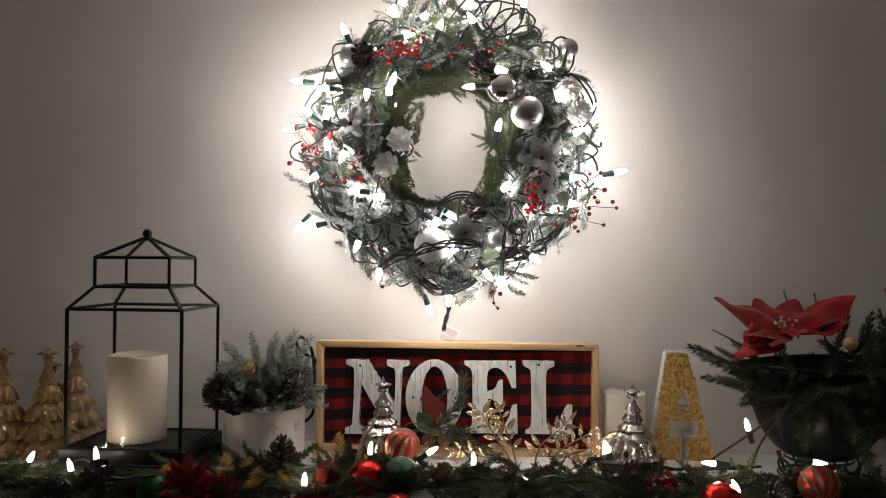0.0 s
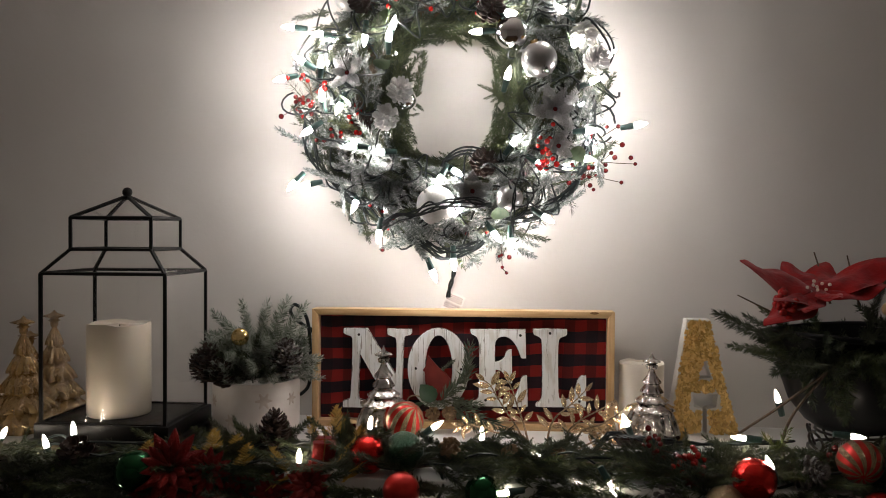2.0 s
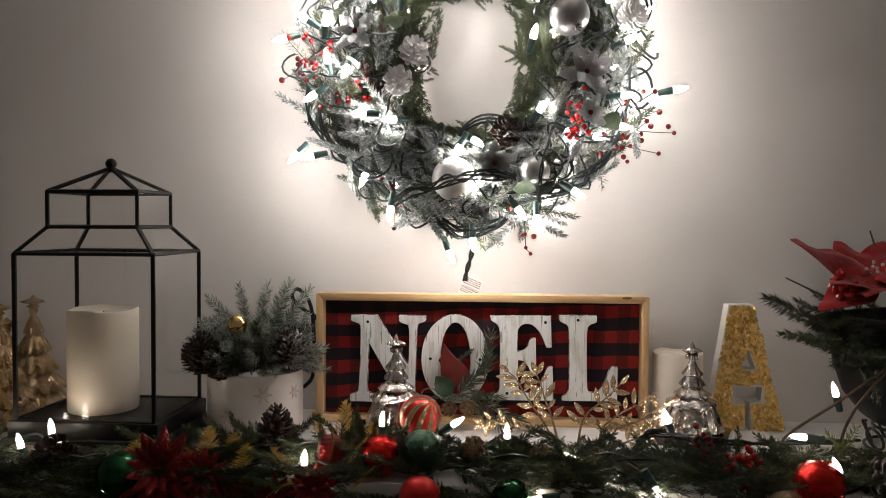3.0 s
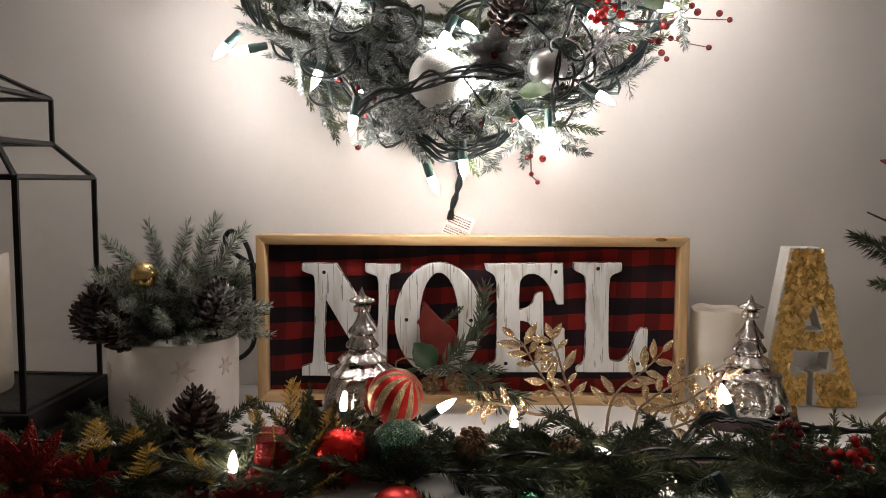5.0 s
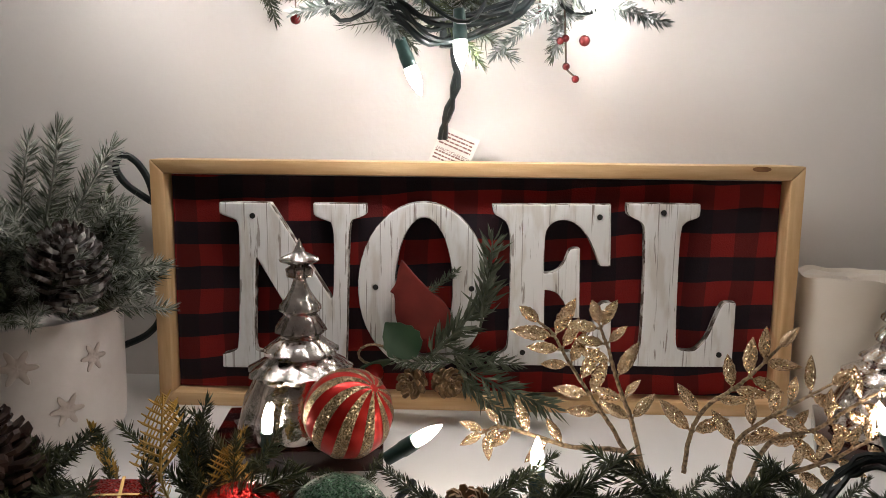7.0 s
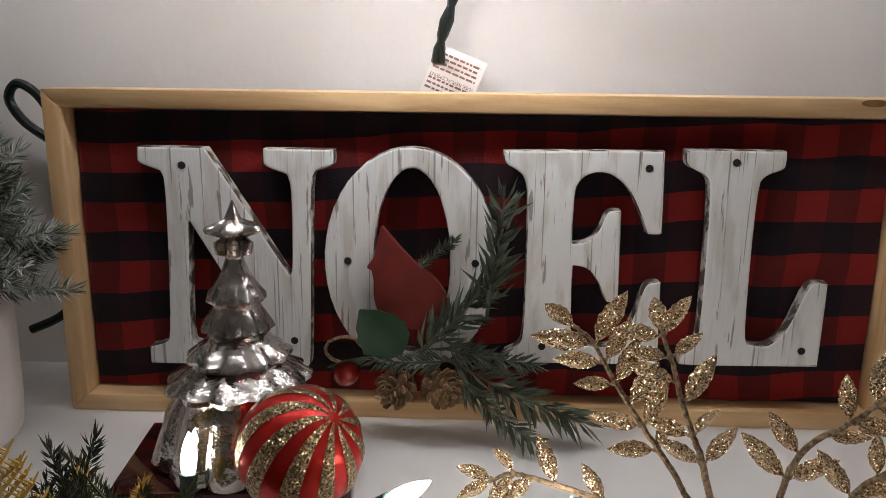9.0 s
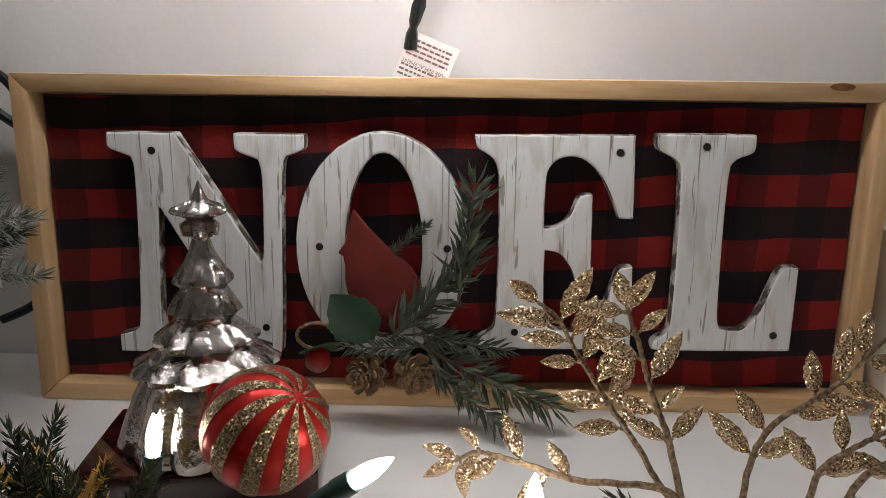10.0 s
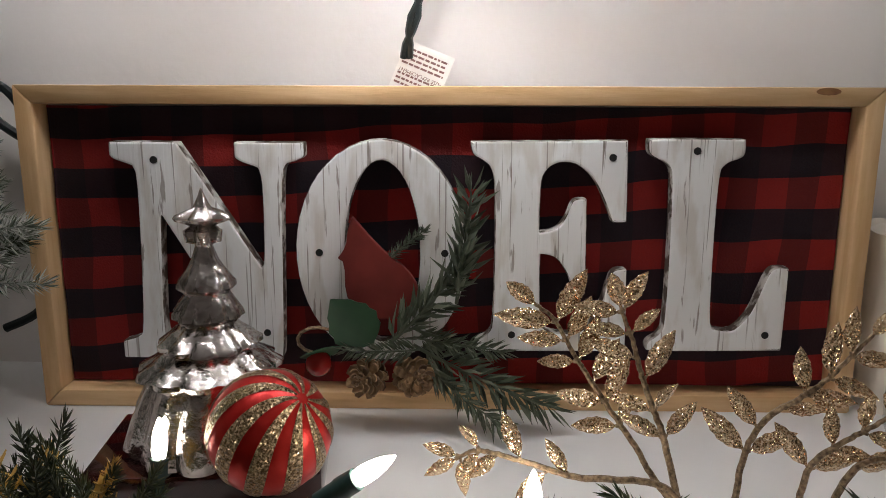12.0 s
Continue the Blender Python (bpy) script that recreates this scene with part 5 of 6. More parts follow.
# ---------------------------------------------------------------- gold letter A
def build_letter_a():
    a = thing("letter_ornament", (0, 0, 0), "letter A board covered in gold flakes with a white edge", "letter")
    body = [(0.378, 0.185), (0.414, 0.185), (0.463, 0.0), (0.4110, 0.0), (0.4110, 0.040), (0.4255, 0.044), (0.4280, 0.0645), (0.388, 0.0645), (0.3905, 0.044), (0.4045, 0.040), (0.4045, 0.0), (0.349, 0.0)]
    tri = [(0.4075, 0.120), (0.398, 0.0905), (0.418, 0.0905)]
    part("board", prism(body, 0.010, 0.036, 0.001, (tri,)), WHITE_EDGE, a, "white board edge", smooth=False)
    r = random.Random(8)
    s = Shape()

    def inside(x, z):
        lo, hi = 0.3535 + (0.382 - 0.3535) * z / 0.185, 0.4585 + (0.4105 - 0.4585) * z / 0.185
        if not (lo < x < hi and 0.003 < z < 0.181):
            return False
        if abs(x - 0.4078) < 0.0265 and 0.0365 < z < 0.070 or (abs(x - 0.4078) < 0.008 and z < 0.04):
            return False
        return not (0.0855 < z < 0.127 and abs(x - 0.4078) < 0.0165 * (0.130 - z) / 0.0445)
    n = 0
    while n < 1500:
        x, z = r.uniform(0.35, 0.465), r.uniform(0, 0.185)
        if inside(x, z):
            n += 1
            k = r.uniform(0.006, 0.0115)
            m = Matrix.Translation((x, 0.0085 - r.uniform(0, 0.003), z)) @ Euler((r.uniform(-0.65, 0.65), r.uniform(0, 6.3), r.uniform(-0.65, 0.65))).to_matrix().to_4x4()
            s.add([(-k * .5, 0, -k * .35), (k * .5, 0, -k * .25), (k * .4, 0.0006, k * .4), (-k * .45, 0.0004, k * .3), (0, -0.0006, 0)], [(0, 1, 4), (1, 2, 4), (2, 3, 4), (3, 0, 4), (3, 2, 1, 0)], m)
    part("gold_flake_cover", s, GOLD_FLAKE, a, "crumpled gold flakes", smooth=False)["kind"] = "stuff"


build_letter_a()


# ---------------------------------------------------------------- black bucket with poinsettia
def build_bucket():
    c = Vector((0.600, -0.075, 0))
    st = thing("wire_stand", c, "dark scrolled wire stand under the bucket", "stand")
    for z, r in ((0.032, 0.050), (0.004, 0.060)):
        part("hoop", Shape().tube([(r * math.cos(i * 0.2618), r * math.sin(i * 0.2618), z) for i in range(25)], 0.0022, 6), WIRE, st)
    for k in range(8):
        a = k * math.pi / 4 + 0.2
        s = Shape().tube([((0.056 + 0.006 * math.cos(i * 0.5)) * math.cos(a + 0.20 * math.sin(i * 0.42)), (0.056 + 0.006 * math.cos(i * 0.5)) * math.sin(a + 0.20 * math.sin(i * 0.42)), 0.018 + 0.0145 * math.cos(i * 0.42)) for i in range(16)], 0.0020, 6)
        part("scroll", s, WIRE, st)
    b = thing("metal_bucket", c + Vector((0, 0, 0.034)), "glossy black flared metal bucket on a wire stand", "bucket")
    part("body", Shape().lathe([(0.040, 0), (0.050, 0.003), (0.066, 0.014), (0.088, 0.042), (0.100, 0.078), (0.106, 0.114), (0.112, 0.140), (0.108, 0.143), (0.101, 0.115), (0.094, 0.075), (0.001, 0.06)], 56), BUCKET, b)
    part("rim", Shape().tube([((0.112 + 0.004) * math.cos(i * 0.1309), (0.112 + 0.004) * math.sin(i * 0.1309), 0.143 + 0.004 * math.sin(i * 0.2618)) for i in range(49)], 0.0042, 8), BUCKET, b, "rolled black rim")
    p = thing("poinsettia_arrangement", c + Vector((0, 0, 0.105)), "red velvet poinsettia with fir sprigs in the bucket", "plant")
    big = leaf_mesh("petal", PETAL, 0.115, 0.066, 0.30, 0.04, thick=0.001, rows=16)
    for v in big.vertices:
        v.co.y += 0.005 * math.sin(v.co.z * 75 + v.co.x * 60) * min(1, abs(v.co.x) / 0.012) + 0.10 * (v.co.z - 0.05) * v.co.z

    fc = Vector((-0.052, 0.010, 0.134))
    for d, spin, k in (((-0.95, 0.10, 0.42), 0, 1.0), ((-0.82, -0.35, -0.46), 0, 0.90), ((-0.85, -0.50, -0.12), 0, 0.75), ((-0.20, 0.60, 0.36), 0, 0.75), ((0.92, 0.05, 0.42), 0, 1.10),
                       ((0.92, -0.30, 0.12), 0, 0.85), ((0.30, -0.90, -0.08), 0, 0.50), ((0.35, 0.6, 0.34), 0, 0.85), ((-0.45, -0.75, -0.36), 0, 0.62)):
        q = Vector(d).normalized()
        up = Vector((-0.15, -0.36, 0.92))
        x = q.cross(-up).normalized() if abs(q.dot(up)) < 0.98 else Vector((1, 0, 0))
        y = q.cross(x)
        rot = Matrix((x, y, q)).transposed().to_4x4()
        part("petal", big, None, p, "red velvet petal", Matrix.Translation(fc) @ rot @ Matrix.Scale(k, 4))
    for i in range(9):
        a = i * 2.4
        part("stamen", Shape().ball(0.0026, 10, 7), WAX_PALE, p, "cream flower centre", pose(fc.x + 0.012 * math.sqrt(i / 3) * math.cos(a), fc.y - 0.008, fc.z + 0.006 + 0.006 * math.sqrt(i / 3) * math.sin(a)))
    r = random.Random(41)
    long_me = [sprig_mesh("fir_sprig", FIR, 0.15, 460, 0.023, 0.0017, 0.35, 51, 0.15, 0.6), sprig_mesh("fir_sprig", FIR_DARK, 0.14, 440, 0.023, 0.0017, 0.4, 52, 0.15, 0.6)]
    for pos, d, k in (((-0.070, -0.02, 0.050), (-1, 0.05, 0.20), 0.98), ((-0.080, -0.02, 0.046), (-0.95, -0.15, 0.02), 0.70), ((-0.075, -0.01, 0.056), (-0.9, 0.1, 0.36), 0.62), ((-0.05, -0.07, 0.04), (-0.7, -0.8, -0.05), 0.85), ((-0.02, -0.085, 0.045), (0.1, -0.9, -0.25), 0.9),
                      ((-0.04, -0.08, 0.04), (-0.35, -0.8, -0.5), 0.85), ((0.02, -0.09, 0.04), (0.45, -0.75, -0.75), 1.0), ((0.0, -0.09, 0.03), (0.2, -0.7, -0.95), 1.0), ((0.05, -0.06, 0.05), (0.9, -0.5, 0.2), 0.9),
                      ((-0.07, 0.0, 0.06), (-0.7, 0.2, 0.6), 0.5), ((-0.03, 0.03, 0.03), (-0.2, 0.1, 1), 0.7), ((0.03, 0.03, 0.05), (0.15, 0.1, 1), 0.7), ((0.06, -0.02, 0.06), (0.9, -0.1, 0.9), 0.9), ((0.04, -0.06, 0.05), (0.5, -0.6, 0.6), 0.9)):
        part("fir_sprig", r.choice(long_me), None, p, m=aim(pos, d, r.uniform(0, 6), k))
    for i in range(30):
        part("fir_sprig", r.choice(SPRIG_DARK), None, p, m=aim((r.uniform(-0.03, 0.09), r.uniform(-0.09, -0.06), r.uniform(0.02, 0.06)), (r.uniform(-0.3, 0.6), -0.6, r.uniform(-0.9, 0.2)), r.uniform(0, 6), 1.05))
    for i in range(34):
        part("fir_sprig", r.choice(SPRIG_DARK), None, p, m=aim((r.uniform(0.02, 0.12), r.uniform(-0.09, 0.02), r.uniform(0.05, 0.10)), (r.uniform(-0.3, 0.8), -0.3, r.uniform(-0.2, 0.9)), r.uniform(0, 6), 1.05))
    for i in range(26):
        a = r.uniform(0, 6.28)
        part("fir_sprig", r.choice(SPRIG_DARK), None, p, m=aim((0.07 * math.cos(a), 0.07 * math.sin(a), 0.015), (math.cos(a), math.sin(a) - 0.3, r.uniform(0.1, 1.0)), r.uniform(0, 6), 1.0))
    for i in range(48):
        a = r.uniform(-2.9, -0.5)
        q = r.uniform(0.07, 0.105)
        part("fir_sprig", r.choice(SPRIG_DARK + SPRIG_GREEN), None, p, m=aim((q * math.cos(a), q * math.sin(a), r.uniform(0.045, 0.085)), (math.cos(a) * 0.6 + r.uniform(-0.5, 0.5), math.sin(a), r.uniform(-0.9, 0.1)), r.uniform(0, 6), r.uniform(0.8, 1.1)))
    for px, pz in ((-0.106, 0.126), (0.110, 0.185), (-0.098, 0.104)):
        for i in range(16):
            part("berry", BERRY_ME, None, p, "red berry", pose(px + r.gauss(0, 0.006), -0.012 + r.gauss(0, 0.006), pz + r.gauss(0, 0.008)) @ Matrix.Scale(1.1, 4))
    part("wooden_bead", Shape().ball(0.0105, 20, 14), PINE, p, "plain wooden bead", pose(0.030, -0.045, 0.112))
    for pts in (((-0.09, 0.03, 0.09), (-0.150, 0.06, 0.122)), ((-0.01, 0.06, 0.11), (-0.028, 0.08, 0.190)), ((0.035, 0.06, 0.10), (0.022, 0.08, 0.185))):
        part("twig", Shape().tube([pts[0], pts[1]], 0.0018, 6, 0.6), STEM, p, "bare dark twig")
    for pts in (((-0.07, -0.09, 0.03), (-0.13, -0.075, -0.025), (-0.185, -0.06, -0.072), (-0.192, -0.06, -0.095), (-0.18, -0.065, -0.103)), ((-0.07, -0.09, 0.03), (-0.11, -0.08, -0.03), (-0.125, -0.075, -0.075), (-0.12, -0.08, -0.10))):
        part("long_stem", Shape().tube(snake(pts, 6), 0.0019, 6), STEM, p, "thin brown stem that reaches the shelf")


build_bucket()


# ---------------------------------------------------------------- garland along the shelf's edge
def build_garland():
    g = thing("fir_garland", (0, -0.225, 0), "dark green fir garland lying along the shelf's front edge", "garland")
    part("wire_core", Shape().tube([(x * 0.05, 0.006 * math.sin(x * 0.9), 0.010 + 0.004 * math.sin(x * 1.7)) for x in range(-18, 19)], 0.006, 6), STEM, g)
    r = random.Random(61)
    filling = []
    for i in range(1250):
        x = r.uniform(-0.92, 0.92)
        over = i % 2 == 0
        if -0.13 < x < 0.0 and r.random() < 0.7:
            continue
        y, z = (r.uniform(-0.062, -0.045), r.uniform(-0.10, 0.004)) if over else (r.uniform(-0.055, 0.030), r.uniform(0.004, 0.026))
        d = Vector((r.choice((-1, 1)) * r.uniform(0.4, 1), r.uniform(-0.35, 0.35), r.uniform(-0.35, 0.40)))
        if not over and z + d.normalized().z * 0.05 < 0.004:
            d.z = abs(d.z)
        if x < -0.36:
            z -= 0.012 if not over else 0.0
            y -= 0.018 if not over else 0.0
            d.z = min(d.z, 0.1)
        me = r.choice(SPRIG_DARK + SPRIG_DARK + SPRIG_GREEN + (SPRIG_FROST[:1] if x > 0.24 and i % 3 == 0 else []))
        m = aim((x, y, z), d, r.uniform(0, 6), r.uniform(0.55, 0.85))
        if not over and abs(x) < 0.36:
            part(me.name.split(".")[0], me, None, g, m=m)
        else:
            filling.append((me, m))
    for i in range(330):
        filling.append((r.choice(SPRIG_DARK + SPRIG_GREEN), aim((r.uniform(-0.9, 0.9), r.uniform(-0.064, -0.052), r.uniform(-0.11, -0.005)), (r.choice((-1, 1)) * r.uniform(0.3, 1), r.uniform(-0.25, 0.0), r.uniform(-0.6, 0.4)), r.uniform(0, 6), r.uniform(0.6, 0.85))))
    for i in range(160):
        filling.append((r.choice(SPRIG_DARK), aim((r.uniform(-0.75, -0.25), r.uniform(-0.06, -0.03), r.uniform(-0.004, 0.008)), (r.choice((-1, 1)), r.uniform(-0.4, 0.1), r.uniform(-0.1, 0.15)), r.uniform(0, 6), r.uniform(0.5, 0.75))))
    join_pieces("fir_filling", filling, g)
    for i in range(150):
        x = r.uniform(-0.9, 0.9)
        if -0.12 < x < 0.13 and r.random() < 0.7:
            continue
        part("fir_sprig", r.choice(SPRIG_GREEN + SPRIG_DARK + SPRIG_WISP), None, g, m=aim((x, r.uniform(-0.045, 0.03), 0.008), (r.uniform(-0.8, 0.8), r.uniform(-0.4, 0.2), r.uniform(0.35, 1.0) * (0.3 if x < -0.36 else 1)), r.uniform(0, 6), r.uniform(0.42, 0.62) * (0.8 if x < -0.36 else 1)))
    for x, y, z, d in ((0.13, -0.01, 0.012, (0.35, -0.5, 0.22)), (0.12, -0.012, 0.012, (-0.3, -0.7, 0.15)), (-0.53, -0.02, 0.02, (0.3, -0.5, -0.2)), (0.105, -0.03, -0.005, (-0.5, -0.4, 0.1)), (-0.26, -0.02, 0.0, (0.5, -0.5, 0)), (0.44, 0.0, 0.03, (0.1, -0.5, 0.6)), (0.45, 0.0, 0.028, (-0.4, -0.4, 0.6))):
        part("lime_sprig", r.choice(SPRIG_LIME), None, g, "bright yellow-green sprig", aim((x, y, z), d, r.uniform(0, 6), 0.75))
    return g


build_garland()


def garland_lights():
    s = thing("string_lights", (0, -0.225, 0), "dark green light string woven through the garland with lit bulbs", "string lights")
    # the second bulb stands in for the first one's reflection in the lantern
    spots = [(-.546, -.250, .020, (-.15, -.2, 1)), (-.512, -.240, .036, (-.05, -.1, 1)), (-.182, -.268, .016, (.1, -.2, 1)), (-.1135, -.124, .0265, (.04, .0, 1)), (-.0150, -.168, .0415, (.80, -.10, .58)),
             (.0562, -.165, .0260, (0, -.02, 1)), (.140, -.205, .012, (-.75, -.2, .55)), (.188, -.250, .006, (-1, -.3, .1)), (.220, -.285, .010, (.45, -.2, -.8)), (.096, -.292, -.006, (-1, -.3, -.1)),
             (.264, -.142, .046, (-.4, -.1, 1)), (.402, -.232, .056, (-1, -.1, .1)), (.478, -.125, .082, (-.3, -.1, 1)), (.418, -.285, .032, (-.45, -.2, 1)), (.545, -.20, .055, (.9, -.2, -.05)),
             (-.62, -.24, .03, (.5, -.2, .7)), (-.60, -.26, -.03, (-.5, -.3, .3)), (-.70, -.24, .02, (.3, -.3, .8)), (.66, -.24, .03, (-.5, -.2, .8)), (-.05, -.275, -.05, (.3, -.4, .2)), (.02, -.275, -.045, (.5, -.4, .3)),
             (-.36, -.285, -.055, (.4, -.4, .2)), (.33, -.285, -.05, (-.4, -.4, .2)), (-.27, -.285, -.045, (-.4, -.4, .3)), (-.47, -.285, -.06, (.2, -.4, -.3)), (.50, -.285, -.05, (.2, -.5, .2))]
    for x, y, z, d in spots:
        add_bulb(s, (x, y + 0.225, z), d, BULB_DIM_ME)
    r = random.Random(9)
    for k in range(3):
        ctrl = [(x * 0.06, r.uniform(-0.045, 0.02), 0.016 + r.uniform(-0.016, 0.018)) for x in range(-13, 14)]
        part("cord", Shape().tube(snake(ctrl, 7), 0.0018, 5), CORD, s)
    for k in range(4):
        ctrl = [(0.215, 0.045 + 0.004 * k, 0.018), (0.235, 0.05, 0.036 + 0.003 * k), (0.265, 0.04 + 0.004 * k, 0.040), (0.30, 0.03, 0.034 + 0.003 * k), (0.36, 0.02, 0.040), (0.42, 0.02 - 0.004 * k, 0.045), (0.47, 0.01, 0.05)]
        part("cord", Shape().tube(snake(ctrl, 7, 0.0012), 0.0015, 5), CORD, s)
    part("cord", Shape().tube(snake([(-0.012, 0.02, 0.035), (-0.02, 0.0, 0.025), (0.005, -0.03, 0.005), (0.01, -0.055, -0.01), (-0.01, -0.062, -0.04)], 8), 0.0021, 6), CORD, s)


garland_lights()


def striped_ball(at, r, axis, label, turns=1.2, ribs=10):
    b = thing("ball_ornament", at, label, "ornament", "garland balls")
    m = aim((0, 0, 0), axis)
    part("ball", Shape().ball(r, 44, 28), RED_SATIN, b, m=m)
    me = None
    for k in range(ribs):
        s = Shape()
        rows, n = 30, 4
        vs = []
        for i in range(rows + 1):
            t = 0.03 + 0.94 * i / rows
            for j in range(n + 1):
                u = (j / n - 0.5) * 2 * math.pi / ribs * 0.50
                a = 2 * math.pi * k / ribs + u + turns * (t - 0.5)
                q = r * (1.012 + 0.012 * math.cos((j / n - 0.5) * math.pi))
                vs.append((q * math.sin(math.pi * t) * math.cos(a), q * math.sin(math.pi * t) * math.sin(a), q * math.cos(math.pi * t)))
        s.add(vs, [(i * (n + 1) + j, (i + 1) * (n + 1) + j, (i + 1) * (n + 1) + j + 1, i * (n + 1) + j + 1) for i in range(rows) for j in range(n)])
        part("glitter_stripe", s, GOLD_GLIT, b, "gold glitter stripe", m)
    return b


striped_ball((-0.0600, -0.129, 0.0430), 0.0280, (0.62, -0.33, 0.71), "matte red ball with spiral gold glitter stripes")
striped_ball((0.532, -0.262, 0.038), 0.027, (-0.2, -0.8, -0.4), "red ball with gold glitter stripes in the garland")
ball_ornament((-0.0446, -0.247, 0.0285), 0.0272, GREEN_GLIT, "dark green glitter ball in the garland", "garland balls", (0.3, 0.6, -0.6))
ball_ornament((-0.0935, -0.246, 0.0235), 0.0255, RED_FOIL, "crinkled red foil ball in the garland", "garland balls", (-0.3, 0.6, -0.6))
ball_ornament((-0.042, -0.288, -0.010), 0.024, RED_SATIN, "satin red ball hanging over the shelf's edge", "garland balls", (0.0, 0.6, 0.6))
ball_ornament((-0.398, -0.288, 0.004), 0.0275, GREEN_SHINY, "shiny dark green ball in the garland", "garland balls", (0.3, 0.7, 0.5))
ball_ornament((0.0618, -0.290, -0.007), 0.022, GREEN_SHINY, "shiny dark green ball in the garland", "garland balls", (0.3, 0.7, 0.5))
ball_ornament((0.397, -0.287, 0.019), 0.0265, RED_FOIL, "crinkled red foil ball in the garland", "garland balls", (-0.3, 0.7, 0.3))
ball_ornament((0.362, -0.292, -0.013), 0.025, GOLD_GLIT, "gold glitter ball in the garland", "garland balls", (-0.3, 0.7, 0.3))
ball_ornament((0.545, -0.290, -0.016), 0.025, RED_SATIN, "satin red ball hanging over the shelf's edge", "garland balls", (-0.3, 0.7, 0.3))
for x, y, z, k, d, sz, lab in ((-0.230, -0.222, 0.014, "brown", (0.03, -0.05, 1), 1.12, "large dark brown pinecone standing in the garland"), (0.019, -0.228, 0.032, "light", (-0.2, -1, 0.2), 0.62, "small light brown cone in the garland"),
                               (0.092, -0.222, 0.022, "light", (0.5, -0.8, 0.2), 0.62, "small light brown cone in the garland"), (0.166, -0.222, 0.022, "light", (-0.4, -0.9, 0.2), 0.52, "small brown cone in the garland"),
                               (0.468, -0.235, 0.010, "frost", (0.3, -0.8, 0.3), 1.0, "frosted pinecone in the garland"), (-0.50, -0.245, 0.0, "brown", (0.2, -0.6, 0.5), 1.1, "dark brown pinecone in the garland"), (0.30, -0.25, -0.01, "frost", (-0.2, -1, -0.1), 0.9, "frosted pinecone in the garland")):
    tall = "large" in lab
    pinecone(aim((x, y, z), d, 0.3, sz), SCALES[k], CONE_MATS[k], lab, "garland cones", 0.058 if tall else 0.05, 0.0165 if tall else 0.019, 11 if tall else 9)
RED_GLIT_ME = leaf_mesh("petal", RED_GLIT, 0.040, 0.015, 0.35, 0.25, thick=0.0008)
for x, z, k in ((-0.352, 0.008, 1.25), (-0.325, -0.03, 0.9), (-0.385, -0.025, 0.8), (0.33, 0.012, 0.45), (-0.165, -0.010, 0.8), (-0.215, -0.02, 0.7), (-0.30, 0.004, 0.8), (-0.27, -0.03, 0.75)):
    flower((x, -0.282 if z < 0.01 else -0.262, z), (0.05, -0.8, 0.45), RED_GLIT_ME, 22, k, "red glitter poinsettia in the garland", "flower", "red glitter flowers", BERRY_ME, 1.15)
for x, z, y, s_ in ((0.284, 0.040, -0.240, 71), (0.325, 0.028, -0.255, 72), (-0.30, -0.02, -0.26, 73), (0.50, 0.02, -0.24, 74)):
    cluster("berry_cluster", BERRY_DARK_ME if s_ != 72 else BERRY_ME, 18, (x, y, z), (0.010, 0.007, 0.009), "dark red berry cluster in the garland", "berries", "garland berries", s_)
for at, k, tn in (((-0.158, -0.240, 0.010), 0.031, 18), ((-0.172, -0.255, -0.022), 0.034, -25), ((-0.262, -0.262, -0.028), 0.034, 12)):
    gift = thing("gift_box", at, "small red foil gift box with gold ribbon", "gift box", "gift boxes", turn=(8, 6, tn))
    part("box", Shape().box((-k / 2, -k / 2, 0), (k / 2, k / 2, k), 0.0012), RED_GLIT, gift)
    part("ribbon", Shape().box((-0.0008, -k / 2 - 0.0006, -0.0006), (0.0008, k / 2 + 0.0006, k + 0.0006)), GOLD_SHINY, gift, "thin gold ribbon")
    part("ribbon", Shape().box((-k / 2 - 0.0007, -0.0008, -0.0007), (k / 2 + 0.0007, 0.0008, k + 0.0007)), GOLD_SHINY, gift, "thin gold ribbon")


def fern_mesh(seed):
    r = random.Random(seed)
    s = Shape()
    L = 0.052
    s.tube([(0, 0, L * i / 5) for i in range(6)], 0.0009, 4, 0.5)
    for i in range(9):
        z = L * (0.1 + 0.85 * i / 9)
        for sd in (-1, 1):
            ln = 0.018 * (1 - i / 11)
            e = (sd * ln, r.uniform(-0.003, 0.003), z + ln * 0.75)
            s.tube([(0, 0, z), e], 0.0008, 4, 0.6)
            for q in (0.35, 0.55, 0.75, 0.95):
                b = (e[0] * q, e[1] * q, z + (e[2] - z) * q)
                for w in (-1, 1):
                    s.tube([b, (b[0] + w * 0.003, b[1] + 0.001, b[2] + 0.003)], 0.0006, 3, 0.6)
    return s.mesh("fern", YELLOW_FERN, False)


